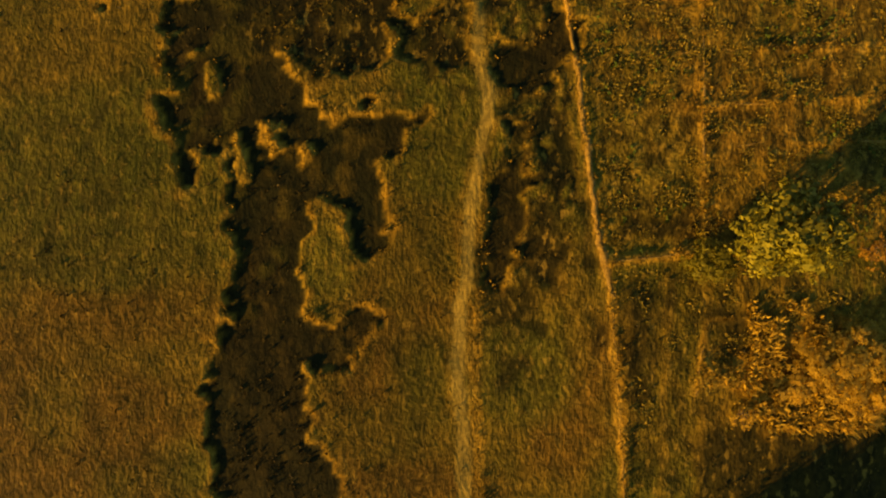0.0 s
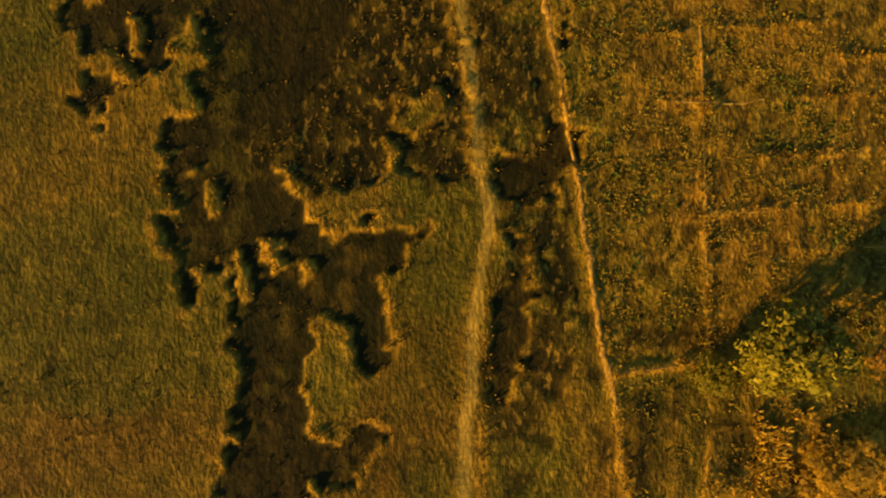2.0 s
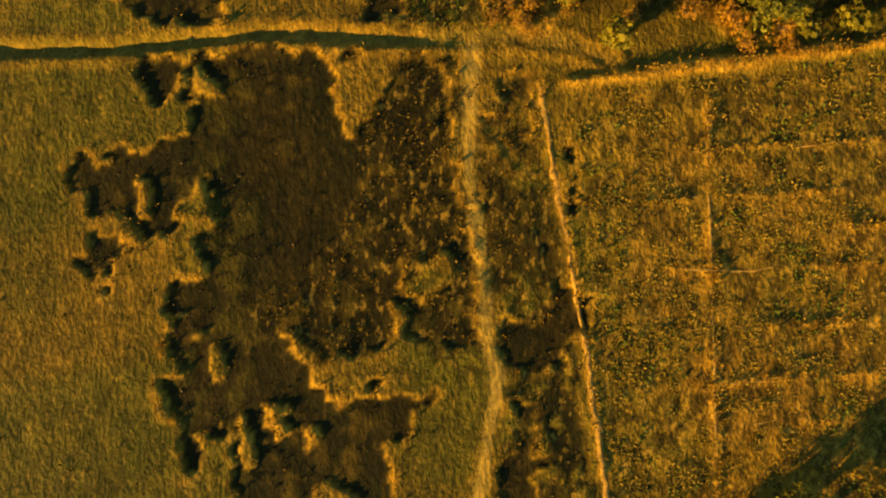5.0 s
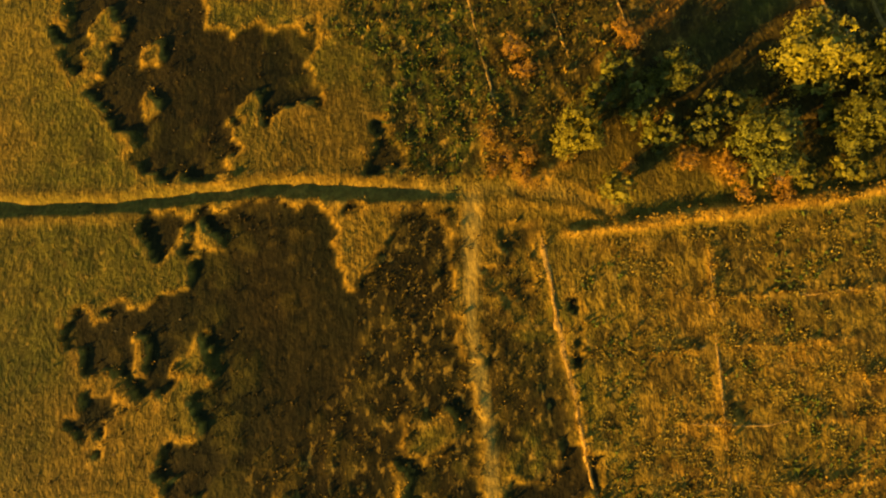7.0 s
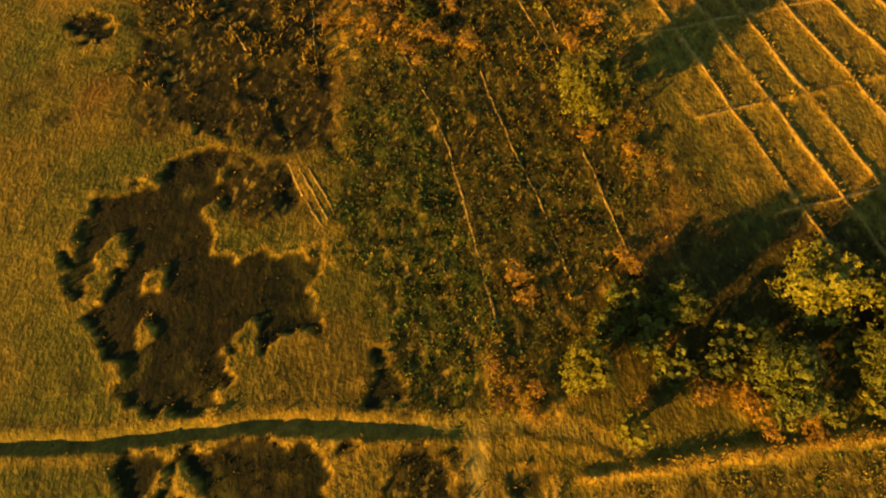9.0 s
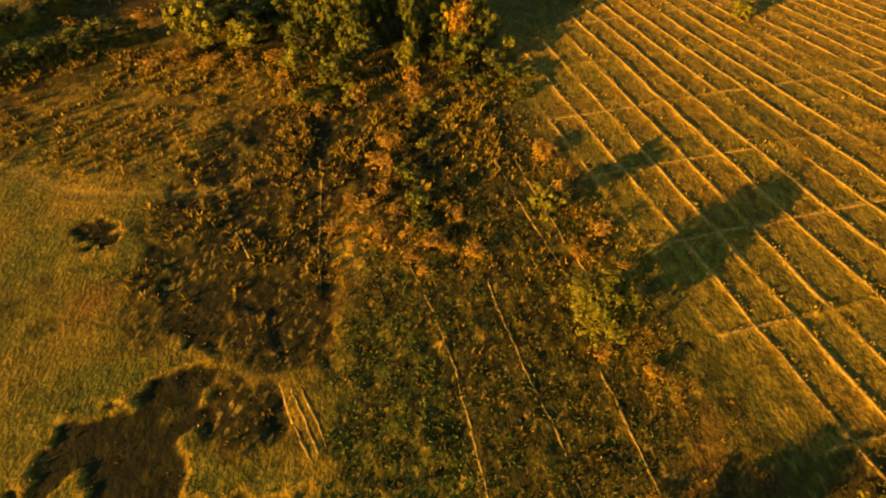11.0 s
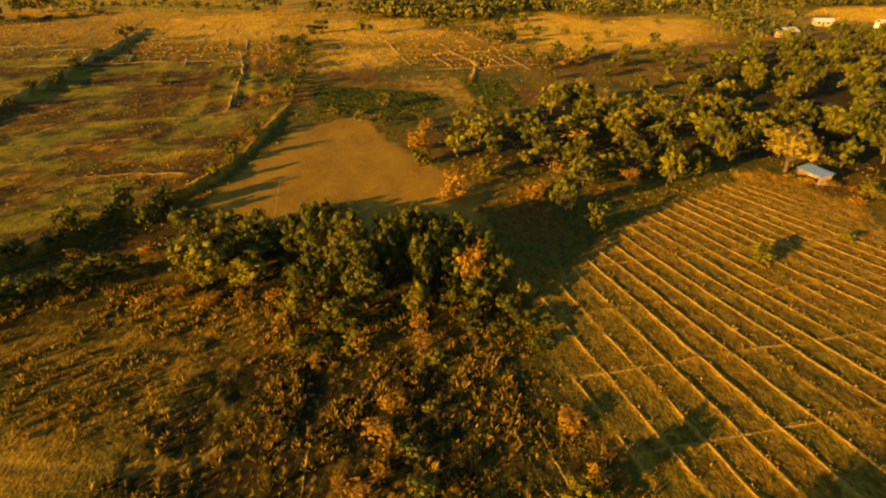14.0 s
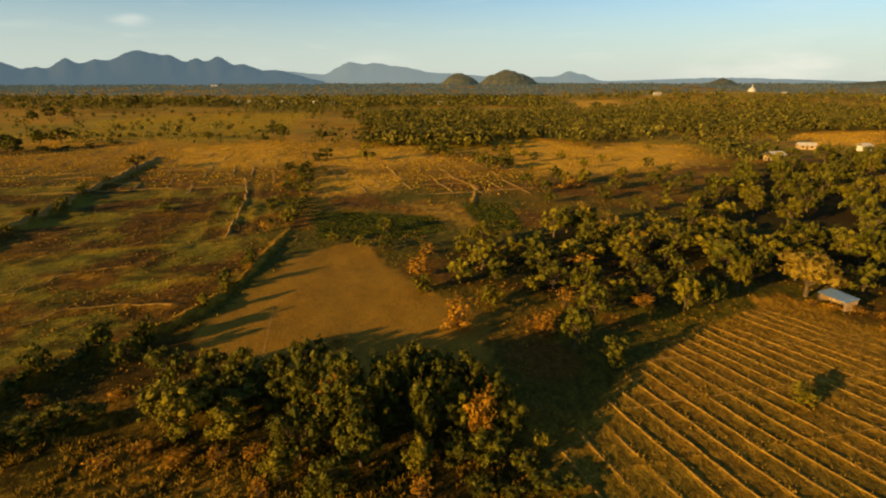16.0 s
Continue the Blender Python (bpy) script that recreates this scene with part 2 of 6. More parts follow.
FAR_WOOD = leaf_material("far_wood_leaves", (0.022, 0.027, 0.007), (0.150, 0.122, 0.019), 0.15, 0.9)
LEAF_GARDEN = leaf_material("garden_leaves", (0.034, 0.046, 0.005), (0.080, 0.090, 0.009), 0.2)
WHITEWASH = plain_material("whitewash", (0.34, 0.32, 0.28), (0.44, 0.42, 0.38), 0.8)
BLUE_SHEET = plain_material("blue_roof_sheet", (0.0936, 0.1584, 0.2448), (0.144, 0.216, 0.3168), 0.9, 0.45, 0.1)
TIN = plain_material("pale_roof_sheet", (0.396, 0.3528, 0.288), (0.5184, 0.468, 0.3888), 0.9, 0.8, 0.1)
WALL_CLAY = plain_material("ochre_plaster", (0.3024, 0.2016, 0.1008), (0.396, 0.2736, 0.144), 0.8)
WOOD_DARK = plain_material("weathered_timber", (0.072, 0.0468, 0.0288), (0.144, 0.0936, 0.0576), 3.0)
SHADE_GLASS = plain_material("window_dark", (0.02, 0.02, 0.02), (0.04, 0.04, 0.04), 2.0, 0.2, 0.0)
# bluish haze over the far land: the third colour of each is given off
HILL_COVER = distance_material("hazy_wooded_hill", (0.020, 0.024, 0.010), (0.085, 0.070, 0.022), (0.012, 0.017, 0.016), 0.05)
BLUE_RANGE = distance_material("haze_blue_mountains", (0.008, 0.011, 0.012), (0.018, 0.020, 0.019), (0.040, 0.064, 0.084), 0.006)
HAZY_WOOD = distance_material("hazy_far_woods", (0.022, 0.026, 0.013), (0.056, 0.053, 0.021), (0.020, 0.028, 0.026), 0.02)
PALE_RANGE = distance_material("haze_pale_mountains", (0.0248, 0.031, 0.031), (0.0341, 0.0372, 0.0372), (0.085, 0.115, 0.13), 0.004)

# ---- plan of the ground, in metres: x to the right of the way, y along it ----
rng = np.random.default_rng(7)
TABLE = rng.random((256, 256))


def smooth(lo, hi, v):
    t = np.clip((v - lo) / (hi - lo), 0, 1)
    return t * t * (3 - 2 * t)


def noise_at(x, y, size, seed=0):
    x, y = x / size + seed * 17.3, y / size + seed * 9.1
    xi, yi = np.floor(x).astype(int), np.floor(y).astype(int)
    fx, fy = x - xi, y - yi
    fx, fy = fx * fx * (3 - 2 * fx), fy * fy * (3 - 2 * fy)
    a, b = TABLE[xi & 255, yi & 255], TABLE[(xi + 1) & 255, yi & 255]
    c, d = TABLE[xi & 255, (yi + 1) & 255], TABLE[(xi + 1) & 255, (yi + 1) & 255]
    return (a * (1 - fx) + b * fx) * (1 - fy) + (c * (1 - fx) + d * fx) * fy


def fbm(x, y, size, seed=0, octaves=3):
    """Rough noise about 0, within -1 and 1."""
    v, k, s = 0, 0.5, 0
    for i in range(octaves):
        v = v + k * (2 * noise_at(x, y, size / 2 ** i, seed + i) - 1)
        s, k = s + k, k * 0.55
    return v / s


def to_line(px, py, line):
    """Distance from a line of corners."""
    d = np.full(px.shape, 1e6)
    for (ax, ay), (bx, by) in zip(line[:-1], line[1:]):
        vx, vy = bx - ax, by - ay
        t = np.clip(((px - ax) * vx + (py - ay) * vy) / (vx * vx + vy * vy), 0, 1)
        d = np.minimum(d, np.hypot(px - ax - t * vx, py - ay - t * vy))
    return d


def to_area(px, py, corners):
    """Distance from the edge of an area, less than 0 within."""
    closed = corners + corners[:1]
    within = np.zeros(px.shape, bool)
    for (ax, ay), (bx, by) in zip(closed[:-1], closed[1:]):
        if ay != by:
            within ^= ((ay > py) != (by > py)) & (px < (bx - ax) * (py - ay) / (by - ay) + ax)
    d = to_line(px, py, closed)
    return np.where(within, -d, d)


# sunken patches of dark weeds: the long strip's two sides and the boot-shaped bay between them
STRIP_LEFT = [(-13.9, -22), (-13.7, -13.6), (-13.6, -11.8), (-14.1, -9.3), (-14.4, -6.8), (-14, -4.3), (-13.4, -2.1), (-13.1, 0.1), (-13.1, 2.3), (-13.4, 4.1), (-13.4, 6.3), (-13.7, 7.7),
              (-14.1, 8.2), (-14.8, 8.8), (-15.9, 8.6), (-15.7, 7.3), (-15.9, 6), (-16.4, 5.6), (-17, 7.2), (-17.3, 8.6), (-18.3, 9.5), (-18.6, 10.8), (-18.3, 11.7), (-17.3, 12.3), (-18.1, 13.7), (-16, 15.5), (-13, 17)]
BAY = [(-11.4, 16.4), (-11, 15), (-10.2, 14.7), (-9.6, 14), (-8.9, 13.1), (-8.4, 11.8), (-8.2, 10.7), (-7.4, 10.5), (-6.5, 10.6), (-5.7, 11.2), (-5.3, 12), (-4.8, 12.4), (-4.2, 11.8), (-3.1, 11.9), (-2.3, 11.3),
       (-1.1, 11.3), (-1.3, 10.8), (-2.3, 10.1), (-2.8, 8.4), (-4, 8), (-4, 7.5), (-3.4, 6.8), (-3.3, 5.7), (-2.8, 4.6), (-3.1, 3.2), (-3.6, 2.2), (-4.4, 2), (-5.4, 2.5), (-6.1, 3.7)]
STRIP_RIGHT = [(-6.2, 4.8), (-6.8, 5.3), (-7.9, 5.4), (-8.3, 4.7), (-8.2, 3.3), (-8.6, 2.2), (-8.5, 0.5), (-8.1, -0.3), (-8, -1.8), (-7.5, -2.2), (-6, -2.1), (-5.2, -1.4), (-4.6, -1.1), (-3.7, -1.6),
               (-3.6, -2.5), (-4, -3.7), (-4.5, -4.5), (-5.9, -4.9), (-7, -5), (-7.7, -5.7), (-7.8, -6.8), (-7.2, -7.9), (-7.4, -9.3), (-6.5, -10), (-5.6, -11), (-5.4, -13.2), (-5, -22)]
HOLLOW_LEFT = [(-28.6, 47.4), (-28.5, 45.6), (-27.6, 43), (-26.8, 41.6), (-26.5, 43.5), (-26.2, 45.7), (-25.7, 46.9), (-23.7, 45.3), (-25.3, 43.3), (-26.3, 40.9), (-24.3, 39.8), (-23.4, 38.2), (-22.1, 36.3), (-21, 34.9),
               (-19.6, 34.7), (-15.8, 34.9), (-15.7, 36.5), (-15.5, 37.6), (-15.9, 39), (-15, 40.4), (-14.6, 40.8), (-13.7, 39.7), (-13.4, 38.9), (-12.5, 39.5), (-11.4, 39.9), (-10.3, 40.4)]
HOLLOW_RIGHT = [(-10.2, 41.4), (-10.9, 42.6), (-11.2, 43.4), (-10.7, 44.1), (-9.9, 44.6), (-10, 45.6), (-10.7, 46.5), (-11.4, 46.3), (-11.4, 45.6), (-12.9, 45.6), (-14.1, 46), (-15.7, 45.9), (-17.3, 45.5), (-17.9, 45.9),
                (-18.6, 47.7), (-19.3, 49.3), (-18.7, 51), (-18.7, 53.4), (-18.6, 54.4), (-19.5, 54.6), (-21.6, 54.3), (-22.7, 53.3), (-23.7, 51.5), (-26.5, 50.7), (-27.6, 50.2), (-27.9, 47.9)]
DARK = [
    STRIP_LEFT + BAY + STRIP_RIGHT,
    HOLLOW_LEFT + HOLLOW_RIGHT,
    [(-18.1, 13.5), (-18.1, 14.8), (-18.2, 16.7), (-17.8, 17.8), (-16.4, 19.1), (-17.1, 20.3), (-16.8, 21.4), (-16, 21.8), (-16.4, 25.3), (-18.1, 27.3), (-17.7, 28.3), (-17.5, 29.6), (-18.5, 30.9), (-19.5, 29.8), (-20.6, 30), (-21.4, 31.7),
     (-20.7, 32.4), (-19.4, 32.7), (-16.1, 32.9), (-12, 33.3), (-9.8, 33.5), (-6.6, 33.4), (-6.5, 32.5), (-8.2, 32.6), (-8.1, 29.8), (-7.1, 28.3), (-5, 26), (-5, 24), (-6, 21), (-8, 17.5), (-11, 15.6), (-14, 15.2)],
    [(-25.6, 25.6), (-23.9, 26), (-23.4, 25.7), (-22.1, 26.4), (-20.8, 26.5), (-19.6, 26.9), (-18.1, 27.3), (-16.8, 26.9), (-16.4, 25.3), (-15.8, 24.4), (-15.9, 21.8), (-16.8, 21.4), (-17.6, 22.1), (-18.3, 20.7), (-19.7, 20.8), (-20.8, 21.7),
     (-22.1, 22), (-23.8, 22.5), (-24.2, 23.5), (-25.3, 24.3)],
    [(-24.9, 19.2), (-23.7, 20.4), (-23.2, 20.9), (-21.9, 21.1), (-21.2, 20.2), (-21.6, 18.8), (-22.1, 17.6), (-23.6, 18.2), (-24.5, 18.5)],
    [(4.4, 10.9), (5.1, 10.8), (5.4, 8.7), (5.6, 7.2), (5.8, 5.4), (5.7, 4), (6.2, 3.3), (6.4, 2.2), (5.9, 2.2), (5.1, 2.7), (4.6, 1.7), (4.5, 1), (3.8, 0.2), (2.9, 0.6), (2.7, 2.4), (2.7, 4.5), (3.1, 6), (3.2, 7.1), (4, 7.9), (4.1, 9.3)],
    [(2.4, 32.5), (4.4, 32.6), (4.6, 31.2), (3.7, 30.7), (2.6, 31)], [(1.2, 29.5), (2.4, 29.7), (4.4, 29.4), (4.6, 28.2), (3, 28), (1.2, 28.4)], [(3.2, 27), (4.4, 27), (4.6, 25.9), (3.2, 25.8)],
    [(6.2, 18.9), (7.6, 18.6), (8.3, 15.5), (6.9, 13.8), (4.1, 13.4), (2.9, 15.7), (3.4, 16.5), (5.2, 16.3), (6.2, 17.3)],
    [(6.9, 28.1), (7.3, 27.8), (7.7, 26.3), (7.5, 23.4), (6.9, 23.8)], [(7.8, 18), (8.5, 17.9), (8.9, 15.5), (8.4, 14.5)],
    [(-35.4, 66.9), (-34, 68), (-32, 68), (-30.7, 66.7), (-31.1, 64.1), (-32.8, 64.7)],
    [(-23.6, 61.4), (-20.8, 62.7), (-19.1, 59.2), (-19, 55.7), (-21.9, 55.9)],
    [(-14.8, 52.4), (-13.0, 52), (-12.8, 50.2), (-15.2, 50)],
    [(-6.5, 39.2), (-5.2, 38.6), (-3.4, 35.6), (-6.6, 35.8)],
]
# grass left standing among the weeds
PALE = [
    [(-8.2, 32.6), (-8.1, 29.8), (-7.1, 28.3), (-6.2, 29.3), (-4.9, 31.9), (-4.3, 33.1), (-6.4, 33.4)],
    [(-3.7, 19.7), (-2.2, 20.3), (-0.4, 20.3), (0, 19.3), (-0.7, 17.8), (-2.2, 17.3), (-3.3, 17.9)],
    [(-4, 17), (-3.3, 16.9), (-3.3, 14.5), (-3.9, 14.6)],
    [(-17.6, 23.4), (-16.8, 24.7), (-16.2, 24), (-16, 21.8), (-17, 22), (-18.1, 22.3)], [(-20.7, 24.3), (-20.2, 24.3), (-20.0, 22.1), (-20.4, 22.3)],
    [(-13.5, 10.5), (-13, 9.6), (-12.4, 7.8), (-12.6, 6.7), (-13.1, 7), (-13.5, 8.8)], [(-11.6, 10.2), (-11.1, 10.6), (-10.5, 9.7), (-9.5, 9), (-9.9, 8.1), (-11, 8.4), (-11.6, 9.3)],
    [(-18.2, 31.6), (-17.5, 32), (-16.1, 30.9), (-15.9, 30.2), (-17.5, 30.1)],
    [(2.7, 18.1), (4.5, 18.3), (6.2, 18.7), (6.1, 17.5), (4.8, 16.5), (3.6, 16.7)],
    [(-23.1, 43.3), (-21.1, 44.6), (-21.2, 43), (-22.4, 42.9)], [(-21.9, 41.1), (-21, 39.5), (-21.6, 39), (-21.9, 40)],
    [(-15.4, 13.9), (-14.9, 14), (-14.6, 12.2), (-15.2, 11.8)], [(-9, 8.9), (-8.4, 9), (-8.2, 8), (-8.9, 7.9)],
]
# weeds with gaps of bare, damp ground between them
BROKEN = [
    [(1.4, 31), (4.4, 31.5), (6.2, 25), (7.4, 19), (8.2, 11), (6, 10), (3.6, 13.5), (2.6, 18), (1.2, 25)],
    [(5.5, 11), (8, 11), (9.6, 4), (8, 0.5), (5.5, 0.5), (5.8, 5)],
    [(-30.2, 69.8), (-28.1, 63.8), (-28.5, 61.9), (-26.6, 59.1), (-26.2, 56.3), (-24, 55.6), (-22, 56.2), (-19.2, 55.7), (-17.6, 54.4), (-15.4, 54), (-10.3, 54.6), (-10.9, 59.4), (-12.2, 66), (-12.7, 73.8), (-19.5, 76), (-23.2, 77.6), (-25.5, 82.8)],
    [(-18.6, 54.4), (-14, 53.4), (-12, 50), (-13, 48.6), (-16.6, 48.2), (-18.5, 50)],
    [(-26, 80), (-12.7, 74), (-3, 66), (0, 68), (-4, 84), (-12, 88), (-22, 86)],
]
TILLED = [(-10.6, 60), (-9.9, 48.2), (-7.5, 43.9), (-5.3, 40), (-4.6, 35), (0.9, 35.4), (4, 37), (9, 44), (14, 50), (13, 62), (9, 72), (5, 86), (-6, 88), (-7, 70)]
GREEN = [(-10.6, 60), (-3.4, 59), (-2.4, 54.1), (0.2, 48.4), (1.7, 40.6), (0.9, 35.4), (-4.6, 35.2), (-5.3, 40), (-7.5, 43.9), (-9.9, 48.2)]
RIDGED = [(20.5, 50.5), (16.4, 60.4), (9, 79), (3.5, 93), (4.8, 96.7), (13.9, 109.7), (26.2, 124), (40.6, 132.8), (48.9, 141), (51.5, 134), (57, 117), (72, 85), (84, 50), (48, 36), (32, 40), (25, 44)]
CROPS = [(11, 3.5), (17.2, 3.9), (44, 6), (60, 30), (28, 34.6), (16, 32.8), (7, 31), (8.2, 20), (10, 9)]
LOWER = [(11.6, 2.2), (40, 4), (40, -22), (13.5, -22)]
BARE = [(-43.5, 119), (-42, 141), (-40, 158), (-29, 169), (-20, 152), (-9, 136), (-1, 129), (-1, 112), (-8, 108.5), (-20, 109), (-34, 111)]
GARDENS = [
    [(-49, 196.8), (-33.9, 196.1), (-24.1, 193.6), (-14.2, 193.2), (-9.6, 178.5), (-16.4, 170.8), (-29.4, 172.7), (-39.2, 168.5)],
    [(-7.9, 209.1), (6.2, 210.3), (9.8, 180.1), (0.1, 177.2), (-4.3, 192.1)],
]
SOIL_FAR = [
    [(10, 378), (37.3, 384), (61.5, 344), (87.9, 372), (113, 360), (94, 292), (69.8, 275), (33, 257), (10.9, 278)],
    [(204.2, 430.6), (273.6, 445.4), (220, 363.8), (178.3, 362)],
    [(-166.6, 337.1), (-117.1, 372.7), (-79.1, 283.8), (-100.9, 270.3), (-128.3, 272)],
    [(-298.8, 399.5), (-224.8, 435.1), (-184.7, 369.9), (-248.2, 344.1)],
    [(-93.7, 340.2), (-45.4, 342.3), (-13.5, 300.8), (-49, 269.7), (-71.8, 284.2)],
    [(-63.6, 255.3), (-33.7, 259.3), (-31.3, 228.8), (-49.6, 218.7)],
    [(151.2, 973), (223.4, 973.9), (192.2, 759.6), (108.7, 757.7)],
    [(-12, 204), (-2, 180), (-8, 188), (-18, 204)],
]
GREEN_FAR = [
    [(-361, 544), (-313, 602), (-191, 654), (-142, 472), (-151, 405), (-191, 383), (-244, 380)],
    [(-146, 752), (58.5, 743.1), (53.4, 650.8), (-120.5, 656.3)],
]
TRAIL = [(2.6, -22), (2.5, -12.9), (2.1, -8.2), (1.7, -4.7), (1.6, -0.7), (2.1, 1.5), (1.9, 4.4), (2.3, 8), (2.9, 12.8), (2.1, 15), (1.8, 18.9), (0.5, 26.2), (0.4, 34)]
BUND = [(12.9, -22), (12.5, -9.7), (12, -6.2), (11.3, 0.3), (10.2, 4.6), (9.3, 9.7), (8.4, 15), (7.2, 20.9), (6, 26.3), (4.9, 32)]
BUND_TWO = [(11.1, 2.6), (17.2, 3.5), (22, 4)]
TRACK = [(-60, 32.2), (-30.6, 32.7), (-23.2, 33), (-17.6, 33.8), (-11.3, 34.6), (-6.8, 34.4), (-2.4, 34.6), (2.9, 34.9), (6.6, 34.5), (9.5, 33.6)]
FIELD_EDGE = [(6.6, 31.9), (10.3, 32.4), (15.9, 33.5), (21.5, 34.3), (27.8, 35.5), (50, 38)]
LEVEE = [(-75, 62), (-66, 84), (-57.5, 104.6), (-50.5, 117), (-46.2, 126.2), (-45.2, 141), (-47.3, 165.7), (-48, 175), (-66, 232), (-78, 272)]
LEVEE_TWO = [(-70, 78), (-56, 88.5), (-47.4, 94.9), (-41.5, 99)]
LEVEE_FAR = [(-108, 146), (-113, 164), (-118.5, 186), (-127, 217), (-140, 263), (-150, 300)]
# the belt of woods along the far side of the fields
WOOD_BELT = [(-73, 408), (-50, 378), (-3, 386), (17, 384), (36, 388), (57, 352), (88, 380), (118, 364), (98, 293), (102, 277), (115, 277), (145, 343), (178, 379), (207, 439), (283, 454), (399, 624), (253, 619), (57, 605), (-110, 600)]
DARK_BELT = [(-138, 713), (-107, 782), (84, 786), (142, 1284), (-253, 1285)]
FAR_BUNDS = [
    [(-60, 168), (-64, 182), (-74, 214), (-85, 241)],
    [(-112, 222), (-92, 346)], [(-150, 255), (-72, 272)], [(-250, 318), (-92, 346)],
    [(-4, 206), (-2, 232), (-14, 258)],
    [(-90, 120), (-47, 146)], [(-110, 150), (-50, 168)], [(-120, 190), (-52, 190)], [(-80, 100), (-110, 172)],
]
RUST_BANDS = [
    [(-82.7, 141.6), (-81.1, 147.7), (-71.9, 150.2), (-66.8, 140.3), (-69, 134.1), (-76, 133.5)],
    [(-61.5, 131.8), (-59.2, 139.3), (-50.5, 141.5), (-45.8, 133), (-46.9, 126.5), (-54.9, 123.5), (-60.3, 125.5)],
    [(-81.9, 127.7), (-80, 131.8), (-72.6, 125.8), (-71.3, 120.1), (-75.6, 120.9)],
    [(-55.8, 146.1), (-55.2, 158.7), (-48.5, 161), (-46.5, 148.6), (-49.4, 141.6)],
    [(-57.8, 118.9), (-51, 123.1), (-45.9, 124.2), (-46.1, 118.7), (-54.1, 115.7)],
]
GREEN_BANDS = [
    [(-85.5, 145.5), (-85.4, 156.3), (-78.8, 149.7), (-81, 144.1)],
    [(-69.2, 123.7), (-70.3, 131.2), (-63, 131.7), (-59.6, 124.4), (-64.3, 120.6)],
    [(-70.4, 112.1), (-75.7, 118.7), (-68.7, 120.3), (-62.8, 114.5), (-64.3, 110.7)],
    [(-61, 147.4), (-63.2, 162.4), (-55.6, 169.6), (-53.5, 157.6), (-55.8, 146.1)],
    [(-63.8, 135.9), (-62.4, 145.6), (-56.8, 141), (-59, 134.8)],
]
FALLOW_LINES = [
    [(-105.9, 156.4), (-102.7, 162.4), (-99.2, 171.1)],
    [(-81.6, 132.5), (-80.8, 140.5), (-74.4, 146.4), (-69.6, 148.2)],
    [(-69.6, 148.2), (-66.8, 156.6), (-64.6, 165.5), (-56.7, 172.5)],
    [(-93.1, 147.8), (-90.6, 154.7), (-89.6, 164.9)],
    [(-84.8, 130.1), (-81.4, 133.7)],
    [(-71.3, 120.1), (-67, 126.2), (-60.1, 129.3), (-51.2, 129.4)],
    [(-99.3, 148.1), (-96.9, 151.4)],
    [(-56, 172.6), (-64.6, 196.8), (-78.7, 238.9)],
    [(-66.7, 170.2), (-75.9, 195.9), (-87, 227.8)],
    [(-92.4, 198), (-106.6, 236.2)],
]
TRAIL_TWO = [(-60, 76), (-44, 74.5), (-39.8, 72), (-36.6, 71.3), (-28, 71.7), (-23.8, 72.6), (-20, 75)]
CREASES = [[(-2.9, 6.3), (-1.9, 4.7), (-1.2, 2.9), (-0.3, 1.9)], [(-5.4, -6.3), (-2.9, -7), (-0.7, -8.2), (1.6, -9.9)], [(-23.9, 5.4), (-25.7, 0.2), (-27, -2.7)], [(-21, 12.2), (-23.2, 7.9), (-24.5, 5)], [(-9.5, 44.4), (-8.1, 41.4), (-6.7, 38.7)]]
GREEN_SPOTS = [(-21.3, 5.2, 1.3), (-18.2, -0.9, 0.9), (-0.1, 2.4, 0.8), (-35.1, 61.2, 1.2), (-36.5, 58.9, 1.6), (-25, 36.7, 0.9), (-25.2, 36.8, 0.9), (-33.1, 57.3, 1), (-21.5, 5.2, 1.3)]
REDDISH = [(-11.1, 67.8, 2.2), (-6, 66.8, 2.4), (-0.4, 65.6, 2), (3, 37.5, 1.9), (2, 39.5, 1.2), (4.6, 36.3, 1.5), (10.5, 61, 1.8), (9, 66, 1.7), (8.2, 71, 1.7),
           (6.4, 77, 2), (11.6, 57.5, 1.7), (12.6, 54, 1.6), (-8.4, 75, 1.6), (13.4, 40.5, 1.3), (-7.2, 88, 1.6), (-11, 64, 1.5), (-20, 85, 2.6), (-27, 90, 2.8),
           (-34, 93, 2.4), (25.6, -3.6, 3.6), (29, -1, 2.5), (19, -4, 1.5), (17.3, -4.6, 1.2), (27, 8, 1.5), (22.5, -6, 2.4), (-44, 103, 2.2), (-52, 101, 2.4), (-3.5, 71, 1.5),
           (51, 134.5, 3), (55, 124, 3), (44, 136, 2.5), (14.4, 38, 1), (16.8, 37, 1.1), (6.5, 36.8, 0.8)]


def axis(lo, fine_lo, fine_hi, hi, step, growth, growth_back):
    mid = list(np.arange(fine_lo, fine_hi, step))
    up, s, v = [], step, mid[-1]
    while v < hi:
        s *= growth if v < 330 else 1.05
        v += s
        up.append(v)
    down, s, v = [], step, mid[0]
    while v > lo:
        s *= growth_back if v > -260 else 1.05
        v -= s
        down.append(v)
    return np.array(down[::-1] + mid + up)


XS = axis(-4600, -30, 34, 4600, 0.26, 1.02, 1.02)
YS = axis(-900, -14, 70, 4700, 0.26, 1.0118, 1.12)
PX, PY = np.meshgrid(XS, YS)
BIG_WOBBLE, SMALL_WOBBLE, FINE_WOBBLE = fbm(PX, PY, 2.6, 3), fbm(PX, PY, 1.1, 5, 2), fbm(PX, PY, 0.9, 7, 2)


